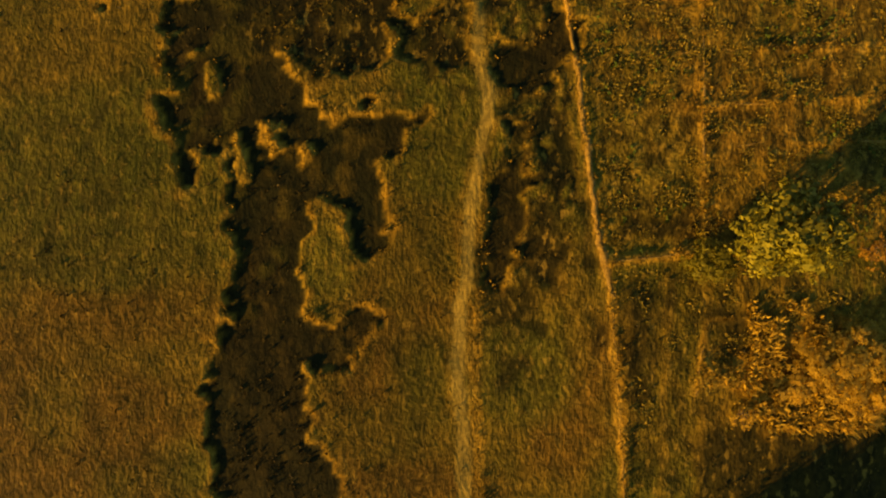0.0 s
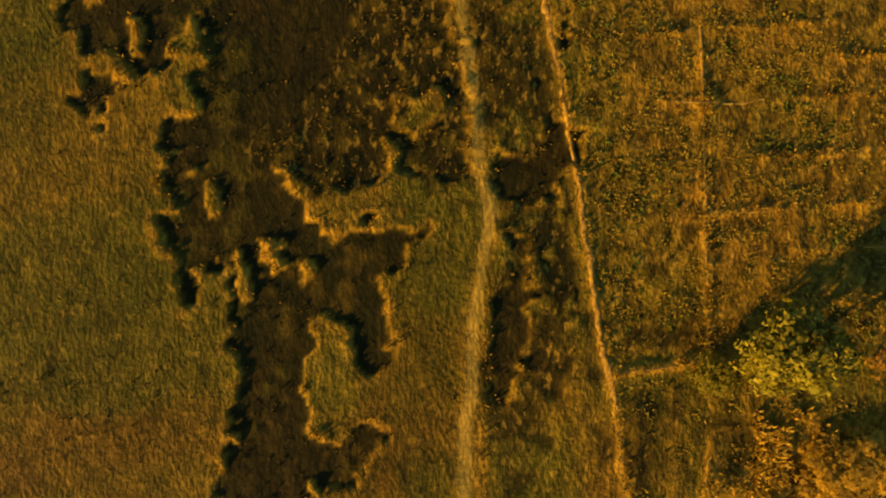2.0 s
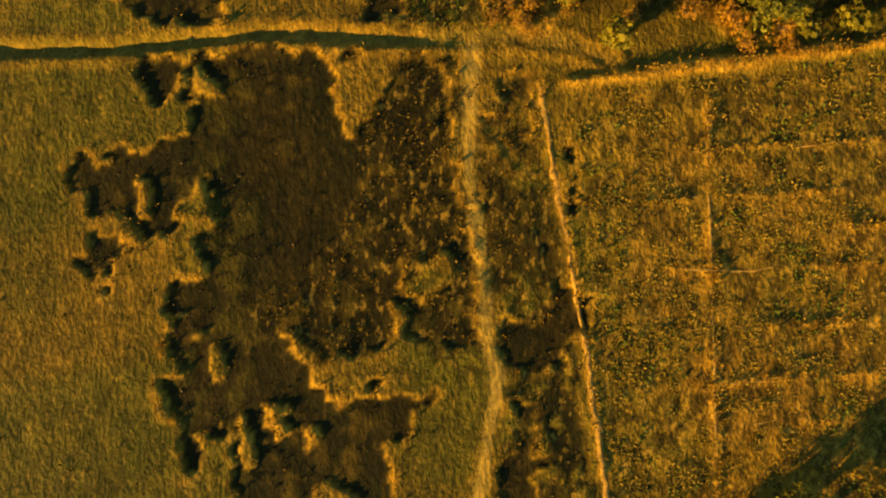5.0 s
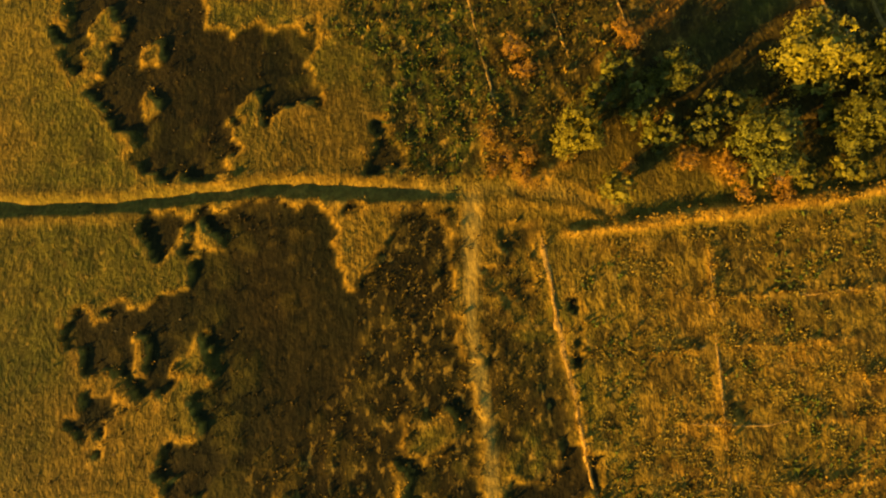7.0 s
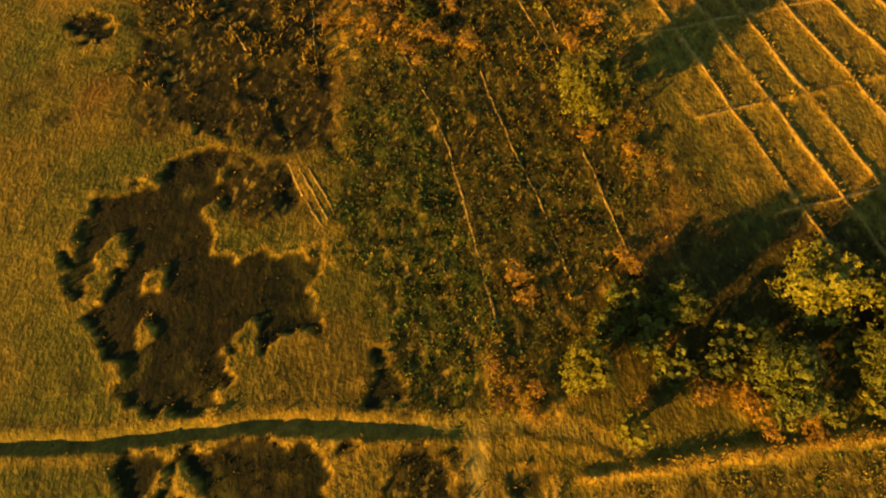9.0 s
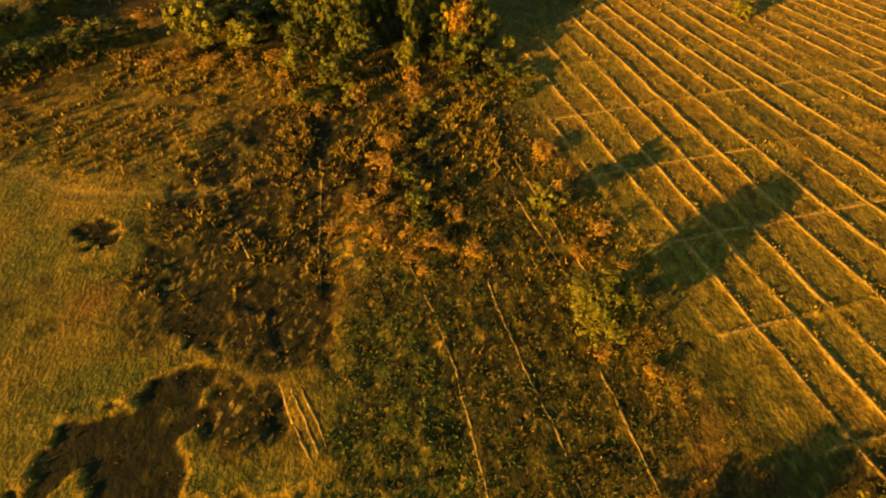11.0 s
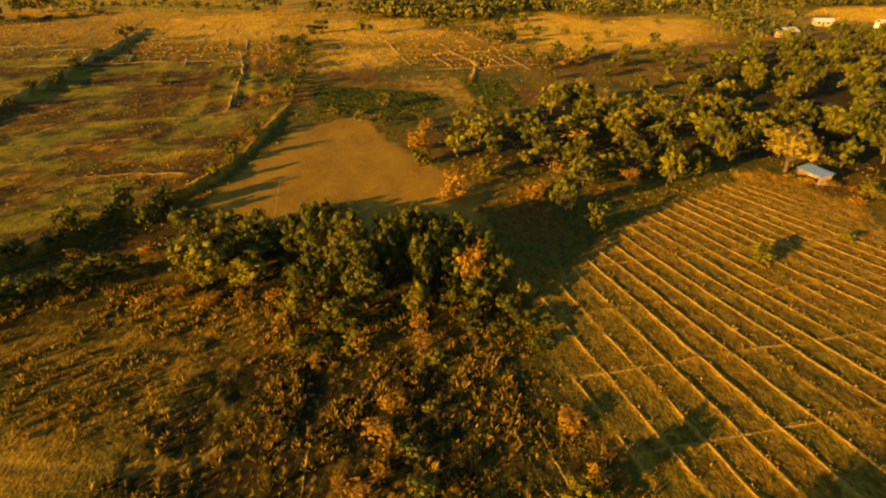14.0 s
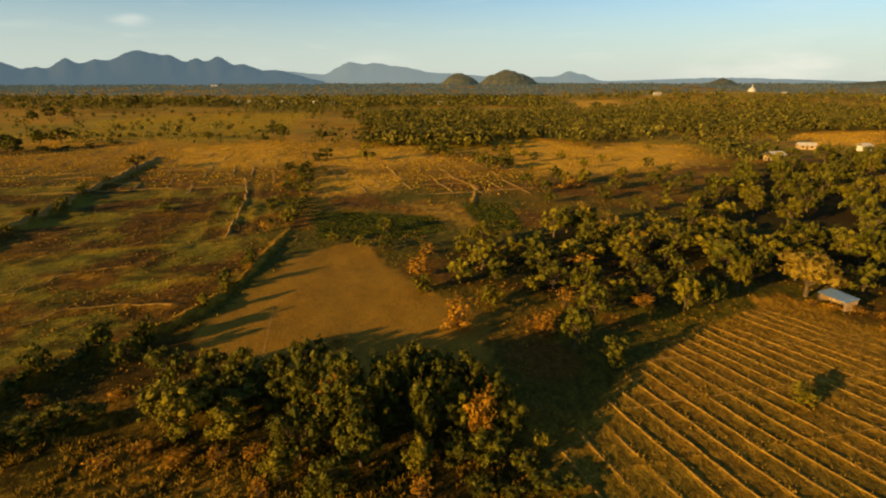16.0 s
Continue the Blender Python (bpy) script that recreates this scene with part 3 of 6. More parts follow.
def near(corners, margin):
    xs, ys = [c[0] for c in corners], [c[1] for c in corners]
    i0, i1 = np.searchsorted(XS, (min(xs) - margin, max(xs) + margin))
    j0, j1 = np.searchsorted(YS, (min(ys) - margin, max(ys) + margin))
    return slice(j0, j1 + 1), slice(i0, i1 + 1)


def area(corners_list, wobble, margin=6.0):
    """Distance field of several areas with ragged edges."""
    d = np.full(PX.shape, 50.0)
    for corners in corners_list:
        s = near(corners, margin)
        v = to_area(PX[s], PY[s], corners) + wobble * (0.4 * BIG_WOBBLE[s] + 0.9 * SMALL_WOBBLE[s])
        d[s] = np.minimum(d[s], v)
    return d


def along(lines, wobble=0.3, margin=6.0):
    d = np.full(PX.shape, 50.0)
    for line in lines:
        s = near(line, margin)
        d[s] = np.minimum(d[s], to_line(PX[s], PY[s], line) + wobble * BIG_WOBBLE[s])
    return d


MATTED = [
    [(-4.3, 33), (-1.2, 33), (-0.5, 26.2), (1.0, 20), (1.4, 15), (-0.5, 14.6), (-1.1, 15.1), (-3.7, 14.8), (-5.4, 14), (-6.9, 13.5), (-8.3, 13.1), (-8.9, 13.4), (-10.2, 15), (-14, 15.5), (-13, 16.5), (-10, 18.5), (-8, 21), (-6.6, 24),
     (-6.4, 26), (-7.1, 28.3), (-6.2, 29.3), (-4.9, 31.9)],
    [(1.4, 25.8), (4.6, 25.8), (5.8, 25.5), (7.2, 20), (2.5, 19)],
]
RAGGED = 0.85 * FINE_WOBBLE + 0.35 * SMALL_WOBBLE
d_pale = area(PALE, 0.2) + 0.6 * RAGGED
d_matted = area(MATTED, 0.4)
d_dark = np.maximum(np.minimum(area(DARK, 0.2), area(MATTED[:1], 0.2)) + RAGGED, -d_pale)
broken = smooth(0.8, -0.8, area(BROKEN, 1.0)) * smooth(0.0, 0.16, fbm(PX * 1.25, PY * 0.7, 0.95, 87) + 0.26) * smooth(-0.15, 0.15, d_pale)
solid = smooth(0.14, -0.14, d_dark)
# coarse growth with gaps between the tufts, darkened by weed and shade colour
WEEDY = [(2.6, -6), (11.5, -6), (10, 6), (7.2, 21), (5, 32), (6, 36), (12, 44), (19, 50), (15, 60), (8, 76), (2, 90), (-9, 88), (-8, 66), (-11, 60), (-6, 42), (-5, 34), (-6, 22), (-4.5, 13), (1.6, 13), (2, 4)]
FALLOW = [(-220, 106), (-60, 106), (-50, 122), (-50, 170), (-64, 225), (-200, 240)]
MOTTLED = [(-64, 73), (-24, 73), (-14, 84), (-30, 92), (-64, 90)]
patchwork = noise_at(0.8 * PX + 0.35 * PY, PY - 0.5 * PX, 10, 175) + 0.35 * (noise_at(PX, PY, 3.2, 177) - 0.5)
on_fallow = smooth(4, -4, area([FALLOW], 3.0, 12))
rusty_patch, lime_patch = on_fallow * smooth(0.46, 0.40, patchwork), on_fallow * smooth(0.50, 0.58, patchwork)
weedy = np.maximum.reduce([smooth(0.8, -0.8, area([WEEDY], 1.0)), 0.9 * smooth(1.5, -1.5, area([MOTTLED], 2.0)), 0.9 * smooth(4, -4, area([FALLOW], 3.0, 12)), 0.55 * smooth(0.6, -0.6, area([CROPS], 0.4)), 0.6 * smooth(0.6, -0.6, area([LOWER], 0.4))])
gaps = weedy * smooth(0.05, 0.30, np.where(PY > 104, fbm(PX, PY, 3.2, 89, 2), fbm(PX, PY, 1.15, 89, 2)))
# under the groves: tree shade, with leaf litter, put into the ground colour
GROVE_SHADE = [
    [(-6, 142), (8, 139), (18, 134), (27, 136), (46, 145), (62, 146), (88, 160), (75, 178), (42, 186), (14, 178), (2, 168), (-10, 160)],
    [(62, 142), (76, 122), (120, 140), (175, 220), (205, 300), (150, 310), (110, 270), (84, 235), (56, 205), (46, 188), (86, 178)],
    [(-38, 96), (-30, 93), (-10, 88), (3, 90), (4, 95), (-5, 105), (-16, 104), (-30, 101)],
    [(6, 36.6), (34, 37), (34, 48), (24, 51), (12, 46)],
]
# shadow patches on the first fields, put into the ground colour
SHADOW_PATCHES = [[(18.2, 0.1), (21.5, 0.2), (21.6, -3.4), (18.3, -2.9)], [(12.0, 0.8), (13.6, 0.8), (13.9, -5.6), (12.6, -5.7)], [(20, -6), (40, -5), (40, -20), (18, -20), (17, -9)], [(11.6, 5.5), (17.4, 5.5), (17.4, 4.3), (11.4, 4)]]
# bands beside hedges and levee: their shade painted into the ground colour
HEDGE_SHADE = [[(-262, 300), (-225, 338), (-203, 366), (-196, 352), (-214, 314), (-236, 292)], [(-68, 82), (-45, 99), (-38, 98), (-40, 91), (-60, 78)], [(-58, 99), (-45, 119), (-41, 116), (-38, 106), (-48, 96)]]
OLIVE = [[(-8, -16), (1, -16), (1, 11), (-3, 12), (-5, 3)], [(-13, 35.5), (-4, 35.5), (-5, 42), (-9, 46)]]
WEST_MEADOW = [(-44, -20), (-14, -20), (-14, 6), (-18, 20), (-19, 34), (-44, 34)]
matted = smooth(0.6, -0.6, d_matted) * smooth(-0.15, 0.15, d_pale)
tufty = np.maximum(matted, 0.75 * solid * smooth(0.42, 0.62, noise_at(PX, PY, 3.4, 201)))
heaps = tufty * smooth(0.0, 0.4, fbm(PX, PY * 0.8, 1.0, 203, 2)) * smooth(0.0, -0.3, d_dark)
# dark cover: weeds, and shade painted under groves, along hedges and in shadow patches
dark = np.maximum.reduce([smooth(0.02, -0.22, d_dark) * (1 - 0.35 * heaps), 0.95 * broken, 0.7 * gaps, 0.5 * smooth(0.8, -0.8, area([TILLED], 1.0)) * (1 - 0.4 * smooth(1, -1, area([GREEN], 1.2))), 0.78 * smooth(3, -3, area(GROVE_SHADE, 3.0, 10)), 0.8 * smooth(0.5, -0.5, area(SHADOW_PATCHES, 0.8)), 0.2 * smooth(3, -3, area([WEST_MEADOW], 3.0, 8)), 0.34 * smooth(1.5, -1.5, area(OLIVE, 2.0, 6)), (0.12 + 0.35 * smooth(-40, -52, PX)) * smooth(3, -3, area([MOTTLED], 3.0, 8)), 0.7 * smooth(1.5, -1.5, area(HEDGE_SHADE, 2.0, 8)), matted * (0.92 - 0.4 * heaps), 0.35 * smooth(0.45, 0.6, noise_at(PX, PY * 0.4, 160, 109)) * smooth(600, 900, PY)])
d_ridged, d_tilled = area([RIDGED], 0.5), area([TILLED], 1.0)
ridged, tilled = smooth(0.6, -0.6, d_ridged), smooth(0.8, -0.8, d_tilled)
green = np.maximum.reduce([smooth(1, -1, area([GREEN], 1.2)), 0.55 * smooth(0.6, -0.6, area([CROPS], 0.4)) * smooth(0.35, 0.6, noise_at(PX, PY, 4.5, 207)), 0.6 * tilled])
crops = smooth(0.6, -0.6, area([CROPS], 0.4))
lower = smooth(0.6, -0.6, area([LOWER], 0.4))
bare = smooth(0.8, -0.8, area([BARE], 1.2, 12))
gardens = smooth(1, -1, area(GARDENS, 0.6, 12))
soil_far = smooth(10, -10, area(SOIL_FAR, 9.0, 40))
green_far = smooth(8, -8, area(GREEN_FAR, 8.0, 40))
d_trail, d_bund, d_track = along([TRAIL], 0.25), along([BUND], 0.35), along([TRACK], 0.3)
d_edge, d_bund_two = along([FIELD_EDGE], 0.4), along([BUND_TWO], 0.25)
d_levee, d_levee_two = along([LEVEE], 0.8, 12), along([LEVEE_TWO], 0.6)
d_far, d_levee_far = along(FAR_BUNDS + FALLOW_LINES, 0.6, 12), along([LEVEE_FAR], 1.0, 16)
d_trail_two = along([TRAIL_TWO], 0.3)
dry = np.zeros(PX.shape)
for x, y, r in REDDISH:
    s = near([(x, y)], 8)
    d = np.hypot(PX[s] - x, PY[s] - y) + 1.1 * BIG_WOBBLE[s] + 0.8 * SMALL_WOBBLE[s]
    dry[s] = np.maximum(dry[s], smooth(r + 0.3, r - 0.5, d))

# dark creases, the second trail's rut and a few greener clumps in the meadow
crease = 0.45 * smooth(0.5, 0.1, along(CREASES + [TRAIL_TWO], 0.35))
spot = np.zeros(PX.shape)
for x, y, r in GREEN_SPOTS:
    s = near([(x, y)], 5)
    spot[s] = np.maximum(spot[s], 0.5 * smooth(r + 0.4, r - 0.7, np.hypot(PX[s] - x, PY[s] - y) + 0.9 * BIG_WOBBLE[s]))
dark = np.maximum.reduce([dark, crease, spot, 0.64 * smooth(0.8, -0.8, area(BROKEN[2:], 1.0)), 0.4 * rusty_patch])
# open dark places between clumps of rough grass, their shade put into the colour
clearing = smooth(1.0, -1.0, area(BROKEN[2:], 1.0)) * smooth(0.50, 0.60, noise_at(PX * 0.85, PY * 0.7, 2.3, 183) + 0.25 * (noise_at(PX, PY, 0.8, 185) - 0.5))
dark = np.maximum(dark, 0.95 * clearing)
STUBBLE_STRIP = [(1.4, 22), (6.8, 22), (5, 33), (0.9, 33)]
dark = dark * (1 - smooth(0.8, -0.8, area([STUBBLE_STRIP], 1.0)) * (0.15 + 0.6 * smooth(0.40, 0.52, noise_at(PX * 0.6, PY, 1.5, 181))))

# ridges of the big field: they follow one way, and fan out where it is widest
u = 0.93 * PX + 0.366 * PY
u = u + 0.15 * np.maximum(0, u - 48) / 15 * (PY - 92) * (u < 90) + 0.10 * BIG_WOBBLE
v = 0.93 * PY - 0.366 * PX
to_ridge = np.abs((u - 37.4 + 1.625) % 3.25 - 1.625)
to_cross = np.abs((v - 51.5 + 0.1 * u + 4.6) % 9.2 - 4.6)
ridge = ridged * np.maximum(smooth(0.42, 0.10, to_ridge), 0.9 * smooth(0.36, 0.06, to_cross))
furrow = tilled * smooth(0.36, 0.08, to_ridge) * smooth(-0.3, 0.4, noise_at(PX, PY, 6, 31) - 0.35)
strip = np.abs((PY - 0.11 * PX - 6.2 + 0.8) % 1.6 - 0.8) + 0.25 * SMALL_WOBBLE
crop_rows = crops * smooth(0.45, 0.1, strip) * smooth(0.45, 0.62, noise_at(PX, PY, 5, 41) + 0.012 * (PX - 14))
lower_rows = lower * smooth(0.6, 0.1, np.abs((PX - 0.6 + 1.2) % 2.4 - 1.2) + 0.4 * BIG_WOBBLE)

FURROWS = [[(-4.5, 61.8), (-1.8, 54.8), (-0.3, 49), (1.8, 40.8)], [(0.4, 63.1), (3.5, 53.9), (4.7, 51.1), (7, 43.8)], [(0, 81.3), (3.5, 71.8), (7.3, 62.6)], [(-6.8, 66), (-4.5, 61.8)],
           [(8.3, 55.5), (11, 46.5)], [(3.2, 78), (6.8, 68), (9.4, 61.5)], [(-14, 53.5), (-13.1, 51.6), (-11.7, 49.4), (-10.6, 47.9)], [(-13.2, 53.1), (-11.4, 50.3), (-10.1, 48.1)], [(-12.4, 53), (-10.7, 50.4), (-9.6, 48.4)],
           [(-21.2, 67.5), (-19.4, 64.9), (-18.9, 64)], [(-15, 75), (-13.6, 66), (-12.8, 62)]]
CROP_LINES = [[(13, 16), (36, 18.2)], [(14, 20), (36, 21.6)], [(15, 12.8), (36, 14.6)], [(12, 24.4), (36, 26.6)], [(14, 27.8), (36, 29.6)], [(18, 10.4), (36, 11.8)], [(20, 23), (36, 24)],
              [(17, 6), (15.8, 31)], [(17.7, -0.8), (22, -0.6)], [(17.4, -1), (16.8, -6)]]
crop_line = smooth(0.40, 0.10, along(CROP_LINES, 0.2)) * smooth(0.2, 0.45, noise_at(PX, PY, 2.6, 113))
reach = np.hypot(PX, PY - 45)
calm = 1 - 0.75 * np.maximum(bare, gardens) - 0.5 * smooth(0.9, 0.4, d_trail)
ground_z = 0.16 * fbm(PX, PY, 9, 11) + calm * (0.06 * fbm(PX, PY, 1.7, 13) + 0.035 * fbm(PX * 1.3, PY * 0.7, 0.85, 17, 2))
fallow = on_fallow
ground_z += 0.42 * fallow * np.maximum(0, fbm(PX * 0.8, PY, 2.6, 29))
ground_z += 0.34 * fbm(PX, PY, 5.0, 27) * smooth(100, 130, PY) * (1 - 0.8 * np.maximum(bare, ridged))
rough = smooth(0.4, 0.7, noise_at(PX, PY, 7, 51))
ground_z += 0.14 * (tilled + 0.7 * dark * rough) * np.maximum(0, fbm(PX, PY, 0.95, 19, 2))
ground_z -= 0.17 * solid + 0.09 * broken * (1 - solid) + 0.06 * gaps * (1 - solid)
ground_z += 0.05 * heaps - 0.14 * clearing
ground_z += 0.09 * np.exp(-(np.maximum(d_dark, 0) / 0.4) ** 2) * (1 - dark)
ground_z += 0.09 * ridge + 0.04 * furrow + 0.02 * crop_rows + 0.05 * lower_rows + 0.07 * crop_line
ground_z += 0.035 * smooth(0.36, 0.05, d_bund) + 0.13 * smooth(0.45, 0.05, d_bund_two) + 0.32 * smooth(0.7, 0.15, d_edge)
ground_z -= 0.34 * smooth(0.5, 0.15, d_track) * smooth(2, -8, PX)
ground_z += 0.10 * np.exp(-((d_track - 0.85) / 0.3) ** 2)
ground_z += (1.3 - 0.3 * smooth(122, 140, PY) - 0.75 * smooth(150, 185, PY)) * smooth(1.1, 0.1, d_levee) + 1.1 * smooth(2.0, 0.2, d_levee_far) * smooth(310, 255, PY) + 1.2 * smooth(1.6, 0.3, d_levee_two) + 0.32 * smooth(1.0, 0.2, d_far)
ground_z -= 0.06 * smooth(0.5, 0.2, d_trail_two)
ground_z += 0.25 * dry * np.maximum(0, fbm(PX, PY, 1.2, 23))
# the land rises a little round the far shrine
ground_z += 14 * np.exp(-(((PX - 430) / 190) ** 2 + ((PY - 1040) / 130) ** 2))
ground_z *= smooth(4600, 2500, reach) * 0.9 + 0.1

dryness = np.maximum.reduce([dry, 1.0 * ridge, 0.4 * furrow, 0.3 * crop_rows, 0.25 * lower_rows, 0.85 * crop_line, 0.95 * smooth(0.36, 0.12, d_bund), 0.8 * smooth(0.45, 0.15, d_bund_two),
                             0.9 * smooth(0.6, 0.2, d_edge), 0.8 * smooth(1.3, 0.4, d_levee) * smooth(200, 160, PY), 0.5 * smooth(2.0, 0.4, d_levee_far), 0.6 * smooth(1.6, 0.4, d_far), 0.6 * smooth(220, 300, PY) * smooth(0.3, 0.6, noise_at(PX, PY * 1.6, 40, 107)),
                             # straw rims round dark patches, carrying their sunlit edge in the colour
                             0.62 * np.exp(-(np.maximum(d_dark - 0.05, 0) / 0.28) ** 2) * (1 - smooth(0.0, -0.25, d_dark)), (0.24 + 0.32 * smooth(80, 125, PY)) * ridged, 0.26 * crops, 0.3 * np.exp(-((d_track - 0.9) / 0.4) ** 2)])
RUSTY = [(-42, 60), (-10, 56), (-6, 60), (12, 55), (12, 76), (4, 92), (-8, 90), (-26, 94), (-24, 74), (-34, 66), (-36, 60)]
RED_EDGE = [(4, 43), (13, 43), (21, 50), (16, 61), (9, 78), (4, 76), (9, 60), (8, 50)]
BROWNISH = [[(-40, -20), (-15, -20), (-14, -2), (-22, 2), (-40, 0)], [(-7, -20), (12, -20), (11, -2), (-6, -1)]]
browns = np.maximum.reduce([0.95 * rusty_patch, 0.95 * smooth(1.6, -1.6, area(RUST_BANDS, 3.0, 8)), 0.8 * smooth(1, -1, area([RED_EDGE], 1.5)), 0.6 * smooth(3, -3, area(BROWNISH, 3.0, 8)) * smooth(0.2, 0.55, noise_at(PX, PY, 4, 123)), 0.75 * smooth(2, -2, area([RUSTY], 2.5, 8)) * smooth(0.25, 0.6, noise_at(PX, PY, 5, 121)), 0.9 * bare, 0.8 * tilled * smooth(0.4, 0.6, noise_at(PX, PY, 4, 61)), 0.4 * ridged * smooth(0.3, 0.6, noise_at(PX, PY, 3, 63)),
                            0.85 * smooth(0.38, 0.56, noise_at(PX * 0.7 + PY * 0.3, PY * 1.4, 14, 65)) * smooth(95, 110, PY) * smooth(380, 300, PY), 0.5 * crops * smooth(0.3, 0.55, noise_at(PX, PY, 3.5, 67) + 0.014 * (PX - 22))])
path = np.maximum.reduce([1.0 * smooth(0.5, 0.3, d_trail), 0.35 * smooth(0.6, 0.2, d_track), 0.35 * smooth(0.7, 0.4, d_trail_two)]) * (0.7 + 0.3 * noise_at(PX, PY, 1.1, 71))
GOLDEN = [(-70, 36), (-30, 36), (-28, 56), (-34, 64), (-26, 72), (-22, 80), (-30, 88), (-70, 88)]
# the broken weeds get the same bright rim in colour
dryness = np.maximum.reduce([dryness, 1.3 * broken * (1 - broken), (0.22 + 0.25 * smooth(66, 74, PY)) * smooth(2, -2, area([GOLDEN], 2.0, 8)) * noise_at(PX, PY, 3, 131)])
TRAIL_BANK = [(x + 0.95, y) for x, y in TRAIL[:7]]
dryness = np.maximum(dryness, 0.6 * smooth(0.6, 0.15, along([TRAIL_BANK], 0.3)))
dryness = np.maximum(dryness, 0.5 * np.exp(-((d_trail - 0.62) / 0.2) ** 2) * smooth(0.25, 0.5, noise_at(PX, PY, 1.6, 145)))
dryness = np.maximum(dryness, 0.5 * fallow * smooth(0.22, 0.42, fbm(PX, PY, 2.6, 29)))
# straw colour added from 310 m on, to brighten the far plain
dryness = np.maximum(dryness, 0.6 * smooth(310, 380, PY) * (0.7 + 0.3 * noise_at(PX, PY * 2, 60, 141)))
dryness = dryness * (1 - 0.9 * soil_far) * (1 - 0.3 * green_far)
soil = np.maximum.reduce([0.32 * bare, 0.95 * soil_far, 0.45 * green_far, 0.6 * smooth(310, 380, PY) * smooth(0.2, 0.6, noise_at(PX, PY * 2, 50, 143))]) * (1 - gardens)
rust_band = smooth(1.6, -1.6, area(RUST_BANDS, 3.0, 8))
green_band = smooth(1.6, -1.6, area(GREEN_BANDS, 3.0, 8))
greens = (1 - bare) * (1 - rust_band) * (1 - rusty_patch) * np.maximum.reduce([0.5 * green_band, 0.9 * fallow * smooth(0.36, 0.52, noise_at(PX, PY * 1.2, 10, 161)), green, gardens, 0.3 * green_far, 0.85 * smooth(0.30, 0.6, noise_at(PX, PY * 0.5, 90, 73)) * smooth(420, 700, PY), 0.25 * ridged * smooth(0.5, 0.7, noise_at(PX, PY, 4, 75)),
                            0.6 * smooth(0.5, 0.7, noise_at(PX, PY, 7, 77)) * (PY < 130), 0.75 * smooth(0.40, 0.58, noise_at(PX, PY * 1.3, 15, 79)) * smooth(100, 115, PY) * smooth(300, 240, PY) * (1 - ridged)])


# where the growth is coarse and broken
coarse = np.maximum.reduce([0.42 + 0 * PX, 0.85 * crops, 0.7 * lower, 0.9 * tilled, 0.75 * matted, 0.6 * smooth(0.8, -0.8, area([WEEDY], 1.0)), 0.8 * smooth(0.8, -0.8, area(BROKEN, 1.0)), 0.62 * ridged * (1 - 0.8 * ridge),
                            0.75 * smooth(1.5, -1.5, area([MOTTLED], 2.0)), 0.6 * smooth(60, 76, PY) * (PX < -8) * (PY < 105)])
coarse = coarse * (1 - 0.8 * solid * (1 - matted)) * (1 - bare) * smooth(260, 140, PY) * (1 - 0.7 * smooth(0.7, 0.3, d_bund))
# young yellow-green crops on some of the far fields
lush = np.maximum.reduce([0.6 * green_band * (1 - rusty_patch), 0.55 * lime_patch * (1 - rust_band), 0.9 * green_far, 0.6 * smooth(0.45, 0.62, noise_at(PX, PY * 2.2, 70, 171)) * smooth(300, 360, PY) * (1 - soil_far)])


def height_at(x, y):
    """The ground's height, and indices into the plan, for arrays of places."""
    i = np.clip(np.searchsorted(XS, x) - 1, 0, len(XS) - 2)
    j = np.clip(np.searchsorted(YS, y) - 1, 0, len(YS) - 2)
    fx, fy = (x - XS[i]) / (XS[i + 1] - XS[i]), (y - YS[j]) / (YS[j + 1] - YS[j])
    z = ground_z[j, i] * (1 - fx) * (1 - fy) + ground_z[j, i + 1] * fx * (1 - fy) + ground_z[j + 1, i] * (1 - fx) * fy + ground_z[j + 1, i + 1] * fx * fy
    return z, j, i


def level(x, y):
    return float(height_at(np.array([float(x)]), np.array([float(y)]))[0][0])


def mesh_from(name, verts, faces, material, smooth_faces=False):
    """A mesh from arrays of corners and of faces that all have one number of corners."""
    verts, faces = np.asarray(verts, np.float32).reshape(-1, 3), np.asarray(faces, np.int32)
    me = bpy.data.meshes.new(name)
    n, k = faces.shape
    me.vertices.add(len(verts))
    me.vertices.foreach_set("co", verts.ravel())
    me.loops.add(n * k)
    me.loops.foreach_set("vertex_index", faces.ravel())
    me.polygons.add(n)
    me.polygons.foreach_set("loop_start", np.arange(0, n * k, k, dtype=np.int32))
    me.polygons.foreach_set("use_smooth", np.full(n, smooth_faces))
    me.update(calc_edges=True)
    me.materials.append(material)
    return me


def build_ground():
    ny, nx = PX.shape
    idx = np.arange(ny * nx).reshape(ny, nx)
    faces = np.stack([idx[:-1, :-1], idx[:-1, 1:], idx[1:, 1:], idx[1:, :-1]], -1).reshape(-1, 4)
    me = mesh_from("ground", np.stack([PX, PY, ground_z], -1).reshape(-1, 3), faces, GROUND, True)
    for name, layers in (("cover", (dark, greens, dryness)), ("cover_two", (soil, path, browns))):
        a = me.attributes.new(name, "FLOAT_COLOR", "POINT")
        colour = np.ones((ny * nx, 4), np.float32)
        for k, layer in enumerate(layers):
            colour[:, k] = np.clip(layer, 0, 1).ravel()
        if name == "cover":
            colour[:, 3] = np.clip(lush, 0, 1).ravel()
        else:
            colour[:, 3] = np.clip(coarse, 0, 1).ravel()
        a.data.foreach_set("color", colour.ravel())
    return tagged(new("ground", me), "golden dry farmland with dark weedy hollows and low bunds", "ground", kind="structure")


build_ground()

